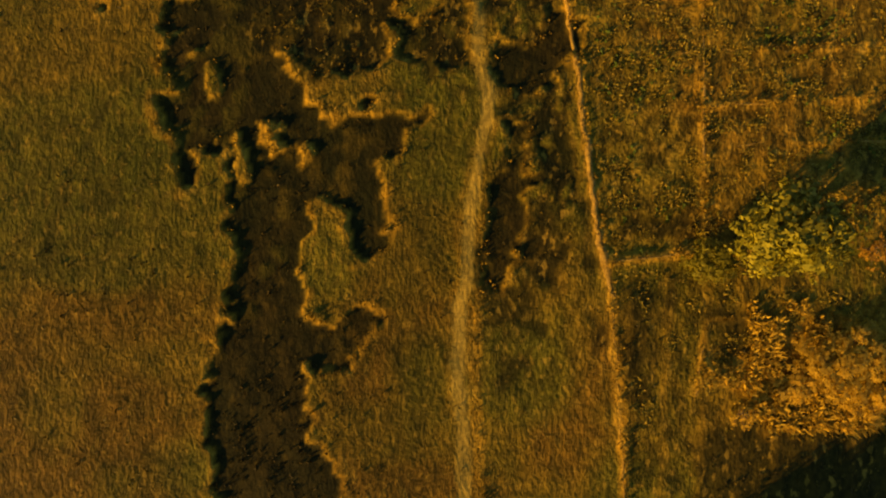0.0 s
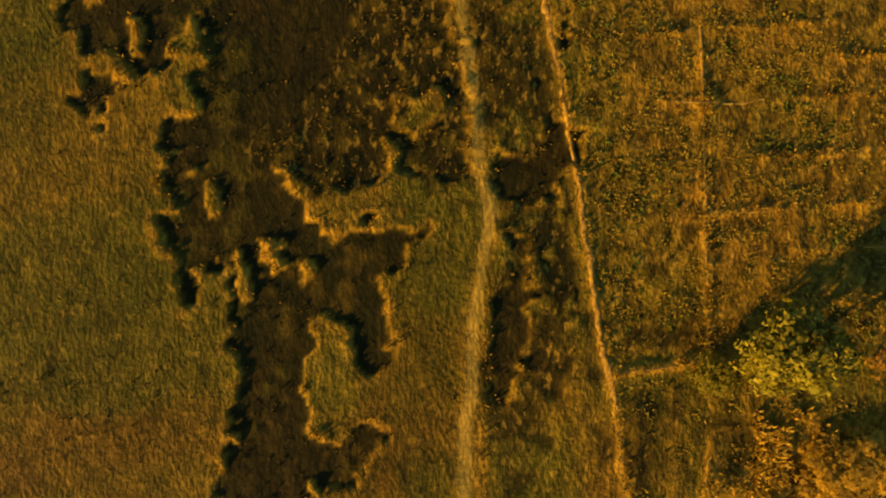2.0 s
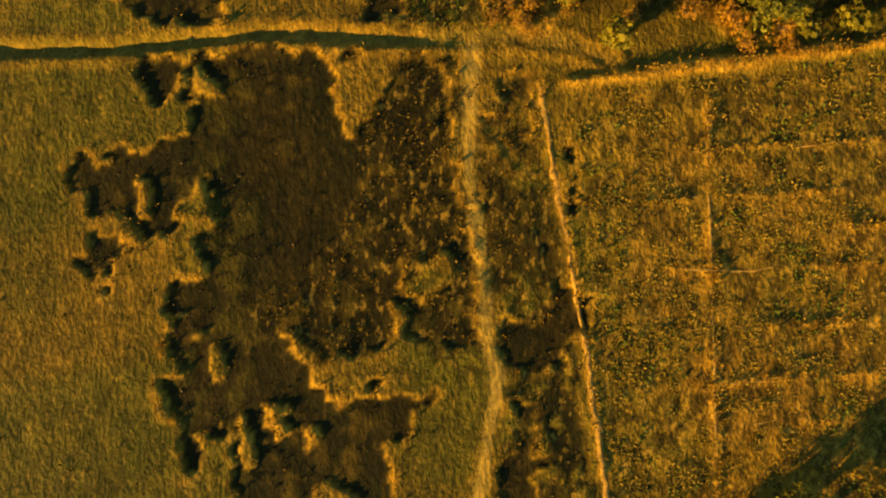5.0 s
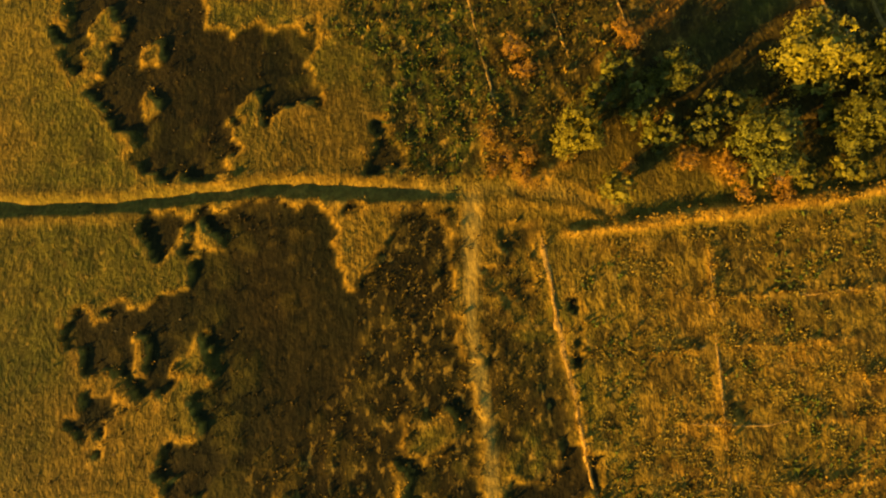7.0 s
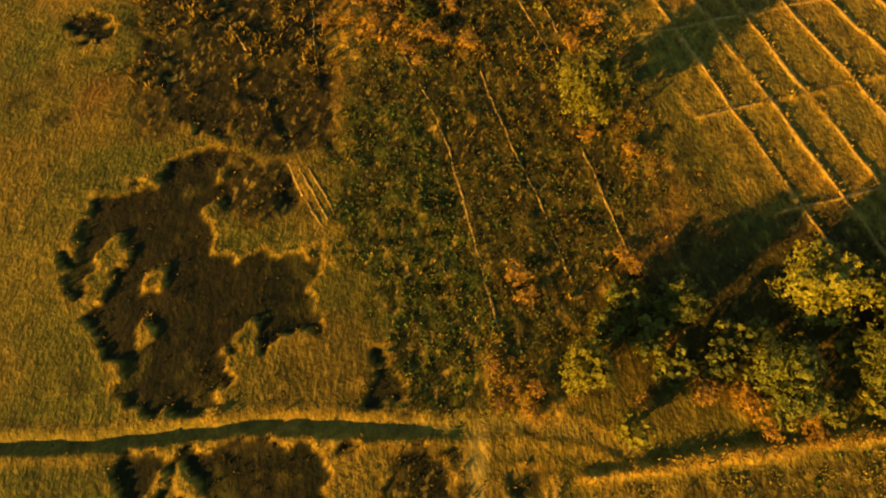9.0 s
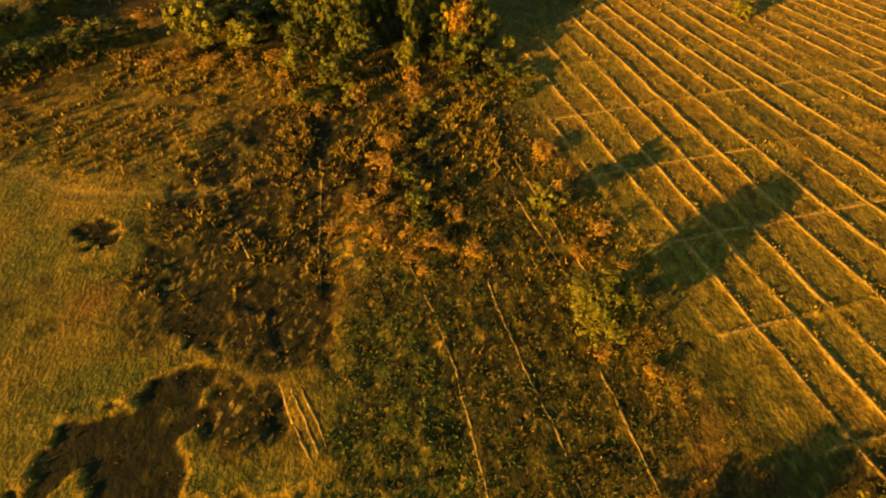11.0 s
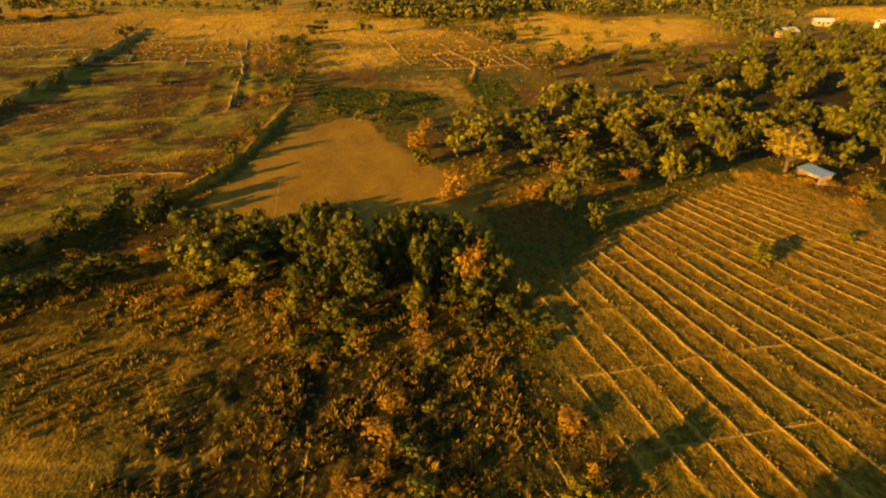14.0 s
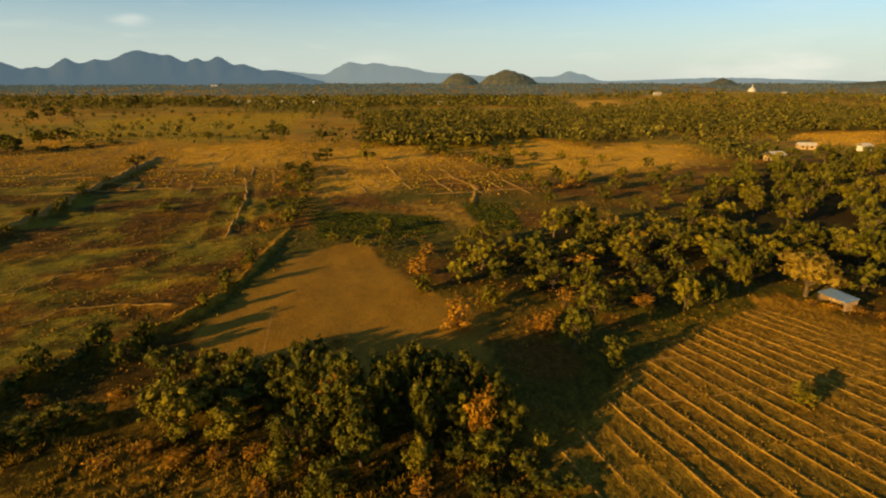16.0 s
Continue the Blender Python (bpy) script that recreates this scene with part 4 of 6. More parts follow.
# ---- plants ----
def tube(verts, faces, points, radii, sides=6):
    """Adds a tapering limb through the points to lists of corners and of quads."""
    start = len(verts)
    for k, (p, r) in enumerate(zip(points, radii)):
        p = Vector(p)
        a = Vector(points[min(k + 1, len(points) - 1)]) - Vector(points[max(k - 1, 0)])
        side = a.cross(Vector((0.3, 0.9, 0.2))).normalized()
        other = a.normalized().cross(side)
        for s in range(sides):
            w = 2 * math.pi * s / sides
            verts.append(tuple(p + (side * math.cos(w) + other * math.sin(w)) * r))
    for k in range(len(points) - 1):
        for s in range(sides):
            i, j = start + k * sides, (s + 1) % sides
            faces.append((i + s, i + j, i + sides + j, i + sides + s))


def leaf_quads(centres, r, size, out=None, slim=0.55):
    """Small pointed leaves at the centres, facing more or less outwards: corners and quads."""
    n = len(centres)
    normal = r.normal(size=(n, 3)) * 0.3 + (np.array((0, 0, 1.0)) if out is None else out + np.array((0, 0, 0.35)))
    normal /= np.linalg.norm(normal, axis=1)[:, None] + 1e-9
    d = r.normal(size=(n, 3))
    d -= normal * (d * normal).sum(1)[:, None]
    d /= np.linalg.norm(d, axis=1)[:, None] + 1e-9
    side = np.cross(d, normal)
    s = (size * r.uniform(0.6, 1.35, n))[:, None]
    verts = np.stack([centres - d * s, centres + side * s * slim + 0.15 * d * s, centres + d * s, centres - side * s * slim + 0.15 * d * s], 1)
    return verts.reshape(-1, 3), np.arange(4 * n).reshape(n, 4)


def build_tree(name, seed, material, style="round", leaves=2200, size=0.17):
    """A tree 6 m high with a crown about 3 m in radius: a forked trunk, limbs and leafy boughs."""
    r = np.random.default_rng(seed)
    root = new(name)
    verts, faces, boughs = [], [], []
    fork = {"round": 1.1, "umbrella": 1.5, "column": 0.9, "bush": 0.35, "spiky": 0.3}[style]
    lean = r.uniform(-0.25, 0.25, 2)
    tube(verts, faces, [(0, 0, -0.3), (lean[0] * 0.4, lean[1] * 0.4, fork * 0.5), (lean[0], lean[1], fork)], [0.24, 0.19, 0.16], 6)
    fine = 1100 < leaves < 6000
    count = {"round": 13, "umbrella": 13, "column": 12, "bush": 13, "spiky": 16}[style] + (8 if fine else 0)
    for k in range(count):
        w = 2.4 * k + r.uniform(-0.4, 0.4)
        if style == "round":
            out, top = r.uniform(1.0, 2.2), r.uniform(1.7, 4.7)
            if k == 0:
                out, top = 0.3, 5.0
            spread = r.uniform(0.95, 1.4)
        elif style == "umbrella":
            out, top, spread = r.uniform(0.5, 2.3), r.uniform(3.0, 5.2), r.uniform(0.85, 1.2)
        elif style == "column":
            out, top, spread = r.uniform(0.4, 1.8), 1.0 + 4.2 * k / count, r.uniform(0.9, 1.3)
        elif style == "bush":
            out, top, spread = r.uniform(0.6, 2.1), r.uniform(0.9, 4.6), r.uniform(1.0, 1.5)
        else:
            out, top, spread = r.uniform(0.4, 2.2), r.uniform(1.2, 5.2), r.uniform(0.7, 1.0)
        spread *= 0.82 if fine else 1.0
        tip = np.array((lean[0] + out * math.cos(w), lean[1] + out * math.sin(w), top))
        mid = np.array((lean[0] + 0.45 * out * math.cos(w), lean[1] + 0.45 * out * math.sin(w), fork + 0.6 * (top - fork)))
        tube(verts, faces, [(lean[0], lean[1], fork - 0.05), tuple(mid), tuple(tip)], [0.11, 0.07, 0.02], 4)
        for _ in range(2 if leaves > 2000 else 1):
            twig = mid + (tip - mid) * r.uniform(0.2, 0.7)
            end = twig + r.normal(size=3) * 0.55 + (0, 0, 0.3)
            tube(verts, faces, [tuple(twig), tuple(end)], [0.035, 0.012], 3)
            boughs.append((end, spread * 0.6))
        boughs.append((tip, spread))
    weight = np.array([b[1] ** 2 for b in boughs])
    centres, outs = [], []
    flat = np.array((1, 1, 0.7) if style == "umbrella" else (0.9, 0.9, 1.5) if style == "spiky" else (1, 1, 0.85))
    for (c, s), share in zip(boughs, weight / weight.sum()):
        n = max(8, int(leaves * share))
        # sprays of leaves over each bough, so that light and gaps show between them
        sprays = r.normal(size=(max(4, n // 11), 3))
        sprays /= np.linalg.norm(sprays, axis=1)[:, None]
        pick = r.integers(0, len(sprays), n)
        way = sprays[pick]
        reach_out = r.uniform(0.6, 1.12, len(sprays))[pick][:, None]
        centres.append(c + way * flat * s * reach_out + r.normal(size=(n, 3)) * s * 0.13)
        outs.append(way)
    centres = np.concatenate(centres)
    centres[:, 2] = np.maximum(centres[:, 2], 0.12)
    lv, lf = leaf_quads(centres, r, size, np.concatenate(outs), 0.55 if style != "spiky" else 0.36)
    # the dense inner growth of each bough
    turns, rings = (7, 4) if leaves > 2000 else (6, 3)
    cv, cf = [lv], [lf]
    at = len(lv)
    for c, s in boughs:
        if s < 0.75 or material in (LEAF_GOLD, LEAF_STRAW):
            continue
        a, h = np.meshgrid(np.arange(turns) * 2 * math.pi / turns, np.linspace(-1.2, 1.35, rings))
        ball = np.stack([np.cos(a) * np.cos(h), np.sin(a) * np.cos(h), np.sin(h)], -1)
        ball = ball * r.uniform(*((0.25, 0.55) if leaves > 5000 else (0.34, 0.66)), ball.shape[:2])[:, :, None] * flat * s + c
        ball[..., 2] = np.maximum(ball[..., 2], 0.1)
        idx = at + np.arange(turns * rings).reshape(rings, turns)
        nxt = np.roll(idx, -1, 1)
        cv.append(ball.reshape(-1, 3))
        cf.append(np.stack([idx[:-1], nxt[:-1], nxt[1:], idx[1:]], -1).reshape(-1, 4))
        at += turns * rings
    lv, lf = np.concatenate(cv), np.concatenate(cf)
    for part_name, me in (("trunk", mesh_from("trunk", verts, faces, BARK, True)), ("crown", mesh_from("crown", lv, lf, material))):
        o = new(part_name, me)
        o.parent = root
    return root


KINDS = {
    "green": ("tree", LEAF_GREEN, "round", "green broad-leaved tree with a dense crown", "tree"),
    "lime": ("tree", LEAF_LIME, "round", "yellow-green tree with a loose sunlit crown", "tree"),
    "tall": ("tree", LEAF_GREEN, "column", "tall slender green tree on a field edge", "tree"),
    "umbrella": ("tree", LEAF_PALE, "umbrella", "spreading golden tree with bare grey limbs", "tree"),
    "pale": ("tree", LEAF_PALE, "round", "pale golden tree among the greener ones", "tree"),
    "bush": ("shrub", LEAF_LIME, "bush", "low yellow-green shrub in the dry grass", "shrub"),
    "dusk": ("shrub", LEAF_GREEN, "bush", "dark green shrub at the edge of a thicket", "shrub"),
    "gold": ("shrub", LEAF_GOLD, "spiky", "dry orange shrub with upright twigs", "shrub"),
    "straw": ("shrub", LEAF_STRAW, "spiky", "pale golden feathery clump of tall dry grass", "shrub"),
    "rust": ("shrub", LEAF_GOLD, "bush", "rust-coloured dry shrub catching the low sun", "shrub"),
}
GROUPS = {"tree": "farmland trees", "shrub": "field shrubs"}
stock = {}
uses = {}


def plant(kind, x, y, high, radius, detail="near"):
    """One tree or shrub of a kind, of that height and crown radius, on the ground at x, y."""
    name, material, style, label, category = KINDS[kind]
    n = uses[kind] = uses.get(kind, 0) + 1
    variants = 3
    key = (kind, detail, n % variants)
    leaves, size = {"close": (6500, 0.14), "clump": (3200, 0.145), "near": (1650, 0.195), "small": (1100, 0.2), "mid": (430, 0.24), "large": (1101, 0.172)}[detail]
    m = pose(x, y, level(x, y) - 0.03, 0, 0, 137.5 * n) @ Matrix.Diagonal((radius / 3, radius / 3, high / 6, 1))
    if key not in stock:
        stock[key] = build_tree(name, 100 + 7 * (n % variants) + sum(map(ord, kind)), material, style, leaves, size)
        tagged(stock[key], label, category, GROUPS[category])
        stock[key].matrix_basis = m
        return stock[key]
    return copy_thing(stock[key], m @ Matrix.Diagonal([1 / s for s in stock[key].scale] + [1]))


PLANTS = [
    # beside the first fields
    ("lime", 20.6, 4.3, 6.0, 3.5), ("bush", 17.0, 2.9, 2.6, 1.7), ("straw", 25.7, -3.4, 1.6, 2.6), ("straw", 24.0, -2.8, 1.3, 1.9), ("straw", 27.0, -2.0, 1.5, 2.1), ("straw", 29.0, -3.8, 1.6, 2.3), ("straw", 23.0, -4.8, 1.0, 1.7), ("straw", 27.5, -5.0, 1.2, 2.0), ("straw", 19.6, -6.7, 1.5, 1.0), ("gold", 27.5, 4.2, 1.6, 1.5),
    # three trees out of view, inferred from the shadows in the field corner
    ("green", 15.5, -19.5, 6.0, 3.4), ("green", 21.0, -21.0, 6.5, 3.6), ("green", 27.5, -16.5, 5.0, 3.0),
    # thicket where the track meets the field edge
    ("lime", 22.2, 43.6, 4.6, 3.1), ("green", 27.5, 42.5, 5.5, 3.2), ("green", 19.4, 38.0, 3.6, 2.6), ("gold", 17.6, 36.2, 1.4, 1.2), ("gold", 20.6, 35.8, 1.2, 1.2), ("dusk", 8.8, 40.8, 3.0, 1.5), ("dusk", 12.6, 38.4, 2.6, 1.4), ("dusk", 15.2, 38.9, 2.6, 1.4), ("dusk", 10.0, 43.0, 2.8, 1.4), ("lime", 7.2, 38.0, 4.6, 1.8), ("bush", 9.4, 34.5, 3.4, 1.5),
    ("gold", 14.6, 37.3, 1.2, 1.0), ("gold", 17.0, 36.9, 1.2, 0.9), ("dusk", 11.2, 40.2, 3.4, 1.5), ("dusk", 13.4, 42.8, 3.4, 1.8), ("dusk", 16.4, 40.4, 3.0, 1.5), ("green", 25.0, 39.2, 4.2, 2.2), ("green", 29.5, 38.6, 4.4, 2.4), ("green", 31.5, 45.0, 5.4, 3.0), ("bush", 22.0, 36.2, 1.6, 1.4),
    ("bush", 25.0, 36.6, 1.5, 1.4), ("bush", 18.6, 41.0, 1.6, 1.2), ("dusk", 24.0, 40.0, 1.8, 1.5), ("rust", 4.2, 37.0, 0.8, 0.9), ("rust", 10.8, 36.4, 0.9, 0.7),
    # along the edge of the ridged field
    ("lime", 8.8, 58.4, 6.2, 3.2), ("bush", 5.9, 70.0, 4.4, 2.0), ("rust", 9.9, 61.5, 1.2, 1.0), ("rust", 8.2, 65.5, 1.3, 1.0), ("rust", 7.4, 73.0, 1.5, 1.2), ("rust", 6.2, 77.5, 1.5, 1.2),
    ("rust", 12.0, 55.0, 1.0, 0.9), ("gold", -8.6, 75.0, 2.6, 0.9), ("rust", -9.4, 79.5, 1.3, 1.0), ("gold", -7.2, 86.8, 2.6, 1.3), ("bush", -5.4, 79.0, 1.5, 1.0),
    ("rust", -6.2, 67.6, 0.9, 1.1), ("rust", -10.8, 68.2, 0.9, 1.0), ("rust", -2.6, 66.0, 0.8, 0.9), ("bush", -7.0, 84.0, 1.2, 1.0),
    # the large clump: a broad yellow-green pair, a gap, a many-lobed tree, a tall column and the dry tree beside it
    ("lime", -36.0, 99.5, 5.6, 3.4), ("lime", -32.2, 97.6, 6.0, 3.2), ("bush", -28.0, 97.4, 4.6, 3.0), ("green", -21.4, 102.0, 6.6, 2.8), ("dusk", -24.6, 102.8, 5.6, 2.6), ("dusk", -33.0, 101.5, 5.0, 3.2), ("dusk", -28.5, 102.0, 4.6, 3.2), ("rust", -35.0, 94.2, 1.6, 1.8), ("rust", -31.4, 93.4, 1.4, 1.8), ("gold", -27.6, 93.6, 1.7, 1.6), ("rust", -24.2, 94.4, 1.8, 1.4),
    ("green", -19.6, 94.4, 6.4, 3.0), ("lime", -20.6, 91.4, 3.6, 2.0), ("green", -16.4, 97.0, 8.0, 3.4), ("rust", -17.8, 98.6, 8.0, 1.8), ("green", -13.6, 93.6, 6.6, 2.8), ("green", -15.6, 89.6, 4.4, 2.4), ("tall", -12.4, 98.6, 7.6, 2.2), ("green", -12.0, 101.5, 8.4, 2.4),
    # the low first shrub fills in for a dark hollow
    ("dusk", -17.6, 86.6, 1.1, 2.2), ("bush", -19.4, 86.2, 1.7, 1.2), ("bush", -13.8, 86.4, 2.6, 1.5), ("gold", -21.6, 89.0, 2.2, 1.3),
    ("tall", -8.2, 97.0, 8.4, 2.1), ("lime", -8.0, 92.6, 4.6, 1.8), ("gold", -7.6, 89.2, 2.8, 1.4), ("bush", -5.8, 85.2, 1.7, 1.3), ("green", -4.6, 99.5, 6.6, 2.6), ("dusk", -4.2, 94.6, 4.0, 2.2), ("dusk", -1.4, 95.0, 4.2, 2.4), ("rust", -2.6, 97.8, 7.2, 2.2),
    ("green", 0.6, 98.6, 5.0, 2.0), ("dusk", 1.6, 93.6, 2.6, 1.6), ("dusk", -2.6, 90.6, 2.0, 1.5), ("dusk", 0.4, 90.4, 1.6, 1.3), ("bush", 3.4, 96.4, 2.6, 1.1), ("green", -7.0, 103.5, 7.0, 2.6), ("green", -17.0, 103.0, 8.0, 3.0), ("green", -9.5, 105.5, 7.4, 2.8), ("green", -3.4, 104.0, 7.0, 2.6), ("dusk", -13.0, 106.0, 6.0, 2.6), ("dusk", -5.6, 106.0, 5.2, 2.4),
    ("dusk", -26.0, 106.4, 6.4, 2.8), ("green", -30.2, 105.8, 6.4, 2.8), ("green", -22.4, 106.4, 7.2, 2.8), ("dusk", -34.0, 106.4, 6.0, 2.6), ("green", -38.4, 105.4, 6.6, 2.6), ("green", -1.0, 101.8, 6.4, 2.4), ("dusk", 3.2, 91.4, 1.8, 1.8), ("dusk", 4.6, 88.4, 1.4, 1.6), ("dusk", 5.6, 92.0, 1.5, 1.5),
    # hedges on the levees
    ("dusk", -56.5, 104.5, 2.4, 2.0), ("dusk", -53.0, 111.0, 2.2, 2.0), ("dusk", -61.0, 97.0, 2.6, 2.4), ("dusk", -64.5, 89.0, 2.4, 2.2),
    ("dusk", -56.0, 88.5, 2.6, 2.2), ("dusk", -51.5, 91.5, 2.8, 2.2), ("dusk", -47.0, 95.0, 2.6, 2.2), ("dusk", -42.8, 98.0, 2.6, 2.0), ("dusk", -61.0, 85.0, 2.6, 2.4),
    ("dusk", -54.6, 107.8, 2.4, 1.6), ("dusk", -59.0, 100.6, 3.0, 2.2), ("dusk", -63.0, 93.0, 3.0, 2.2), ("dusk", -53.6, 89.8, 3.0, 2.0),
    ("dusk", -49.4, 93.2, 3.0, 2.0), ("dusk", -45.0, 96.6, 3.0, 1.9), ("dusk", -58.4, 86.6, 3.0, 2.2), ("dusk", -64.5, 82.2, 3.0, 2.4),
    # the taller ones are added to throw long shadows over the bare field
    ("bush", -45.4, 128.0, 2.6, 1.2), ("bush", -46.0, 136.0, 2.2, 1.1), ("dusk", -46.6, 150.0, 2.6, 1.3), ("rust", -45.6, 146.0, 1.6, 1.2), ("dusk", -47.6, 111.5, 4.2, 2.0), ("dusk", -48.0, 116.0, 5.2, 2.0), ("dusk", -46.4, 138.0, 4.4, 1.6), ("dusk", -47.6, 152.0, 4.2, 1.6), ("dusk", -52.5, 113.5, 4.6, 2.4), ("dusk", -57.0, 108.0, 4.6, 2.4), ("dusk", -62.5, 99.5, 4.4, 2.6),
    # dry brush in the middle of the fields
    ("rust", -8.4, 66.8, 1.2, 1.4), ("gold", -4.4, 66.2, 1.3, 1.2), ("rust", -0.6, 65.4, 1.0, 1.1), ("gold", -7.6, 69.6, 1.6, 1.1), ("rust", -8.8, 72.4, 1.8, 1.0), ("gold", -12.6, 67.6, 1.0, 1.1),
    ("gold", -10.2, 70.3, 1.2, 1.3), ("rust", -8.7, 67.8, 1.1, 1.2), ("gold", -11.7, 71.1, 1, 1.1), ("rust", -9.7, 76.2, 1.6, 1.4), ("gold", -8.3, 79.4, 1.7, 1.3), ("rust", -3.7, 66.7, 1, 1.2), ("gold", -2.1, 69.4, 1.1, 1.2), ("rust", -5.7, 64.8, 0.9, 1), ("gold", -4.5, 63.2, 0.8, 0.9), ("rust", 6.4, 78.4, 1.6, 1.6), ("gold", 10.2, 68.1, 1.4, 1.5), ("rust", 11.8, 63.8, 1.2, 1.3), ("gold", 3.2, 44.7, 1, 1.3), ("rust", 3.8, 43.2, 0.9, 1.1), ("gold", 8.9, 56.3, 0.9, 1.2), ("rust", 10.6, 46.4, 0.9, 1), ("gold", 11.3, 45.3, 0.8, 0.9), ("gold", 1.5, 38.4, 0.8, 0.8), ("gold", 2.8, 36.9, 0.8, 0.9), ("rust", 3.7, 35.6, 0.7, 0.9), ("gold", 1.7, 36, 0.7, 0.8), ("gold", 14.3, 37, 1.2, 1.1), ("rust", 17.2, 36.9, 1, 0.9), ("gold", 12.3, 40.2, 0.9, 0.8), ("gold", 18.1, 34.8, 0.8, 1), ("rust", 20.9, 34.8, 0.8, 1), ("dusk", -6.6, 74.4, 2, 1.5), ("dusk", -5.6, 70.8, 2, 1.4), ("dusk", -5, 68.5, 1.5, 1.2),
    # dry shrubs and trees round the bare field
    ("rust", -11.0, 113.4, 3.6, 3.2), ("rust", -5.1, 124.6, 4.8, 2.9), ("rust", 6.8, 124.2, 3.4, 2.5), ("gold", 11.2, 131.6, 4.4, 1.7), ("rust", 24.0, 133.2, 2.8, 2.2), ("rust", -21.8, 118.5, 1.1, 1.8),
    ("rust", -13.5, 146.0, 4.4, 2.6), ("bush", -12.2, 138.0, 3.4, 2.2), ("bush", -0.3, 133.5, 4.0, 2.4), ("bush", 6.6, 138.6, 3.2, 1.8), ("green", 10.6, 118.6, 6.3, 2.8), ("tall", 14.6, 113.6, 4.8, 2.2),
    ("green", 15.7, 130.0, 6.0, 3.0), ("lime", 29.9, 132.4, 6.4, 2.6), ("green", 35.3, 135.2, 5.4, 2.6), ("lime", 41.6, 140.2, 7.0, 2.2), ("umbrella", 52.6, 139.5, 8.0, 5.6), ("pale", 22.6, 180.0, 7.4, 3.4),
    ("pale", 28.2, 175.5, 6.2, 3.2), ("bush", 33.8, 106.6, 2.8, 2.0), ("bush", 48.0, 113.0, 1.6, 1.4), ("bush", 60.5, 128.0, 2.8, 2.6), ("rust", 57.0, 126.0, 1.6, 1.6), ("rust", 54.0, 134.2, 1.2, 1.5), ("rust", 56.4, 132.4, 1.3, 1.6), ("gold", 51.0, 135.4, 1.1, 1.4), ("rust", 59.4, 130.0, 1.4, 1.7),
    ("rust", -44.0, 103.6, 1.5, 1.2), ("rust", -52.0, 101.4, 1.6, 1.3), ("bush", -47.5, 149.0, 1.8, 1.6), ("rust", -46.0, 139.0, 1.3, 1.2), ("bush", -48.0, 132.0, 1.5, 1.5),
    ("umbrella", -139.0, 262.0, 7.0, 5.5), ("green", -122.6, 389, 9, 5.5), ("bush", -164, 377, 6, 3.5), ("green", -77, 428, 10, 6), ("bush", -140, 378, 4, 2.6), ("dusk", -130, 380, 4, 3), ("green", -93.6, 374, 8, 5), ("green", -70.5, 298, 5.5, 4), ("dusk", -74, 293, 4.6, 4), ("lime", -51.3, 294, 8.5, 4.6), ("green", 1.4, 272, 6.5, 4.4), ("green", 8.3, 272, 7, 4.6), ("lime", -22, 314, 5.6, 3.6), ("dusk", -16.8, 314, 4.6, 3.4), ("bush", -6.3, 344, 5, 3.6), ("green", -112, 532, 11, 7), ("green", -93, 490, 11, 7), ("green", -392, 522, 11, 7), ("green", -404, 558, 12, 8), ("green", -388, 558, 11, 7),
    ("green", -454, 774, 17, 12), ("green", -398, 706, 12, 8), ("green", -401, 776, 13, 8), ("green", -370, 776, 14, 10), ("green", -336, 777, 12, 8), ("green", -477, 774, 12, 8), ("green", -232, 310, 9, 5), ("green", -238, 314, 10, 5), ("dusk", -244, 311, 9, 5), ("dusk", -236, 318, 8, 5), ("dusk", -226, 322, 3, 4), ("dusk", -219, 330, 2.6, 4), ("dusk", -213, 341, 2.6, 4), ("dusk", -206, 352, 2.4, 4), ("green", -240.0, 355.0, 10.0, 6.0), ("green", -251.0, 352.0, 9.0, 6.0), ("gold", -13.0, 86.0, 2.2, 1.3), ("gold", -38.0, 92.0, 1.8, 1.6), ("gold", -17.0, 84.5, 1.2, 1.3), ("bush", -112.0, 168.0, 3.0, 2.4), ("bush", -117.0, 182.0, 3.2, 2.6), ("dusk", -121.0, 198.0, 3.6, 2.8), ("dusk", -125.0, 212.0, 3.6, 2.8), ("dusk", -131.0, 232.0, 3.2, 2.6), ("dusk", -90.0, 196.0, 3.4, 2.6), ("green", -69.0, 196.0, 4.5, 2.8), ("bush", -62.0, 204.0, 3.0, 2.4), ("green", -134.0, 405.0, 9.0, 6.0), ("green", -116.0, 190.0, 3.0, 2.6), ("green", -24.0, 176.0, 4.0, 2.6),
]
for kind, x, y, high, radius in PLANTS:
    plant(kind, x, y, high, radius, "mid" if y > 150 and kind != "pale" else "clump" if 84 < y < 105 and radius > 1.7 and -40 < x < 6 else "close" if (y < 62 and radius > 1.6 and kind not in ("gold", "rust")) or radius > 5.3 and y < 150 else "near" if radius > 1.9 else "small")


def scatter(corners, count, gap, seed):
    """Places within an area, no two nearer than gap."""
    r = np.random.default_rng(seed)
    xs, ys = [c[0] for c in corners], [c[1] for c in corners]
    got = []
    for _ in range(count * 30):
        x, y = r.uniform(min(xs), max(xs)), r.uniform(min(ys), max(ys))
        if to_area(np.array([x]), np.array([y]), corners)[0] < 0 and all((x - a) ** 2 + (y - b) ** 2 > gap * gap for a, b in got):
            got.append((x, y))
            if len(got) == count:
                break
    return got, r


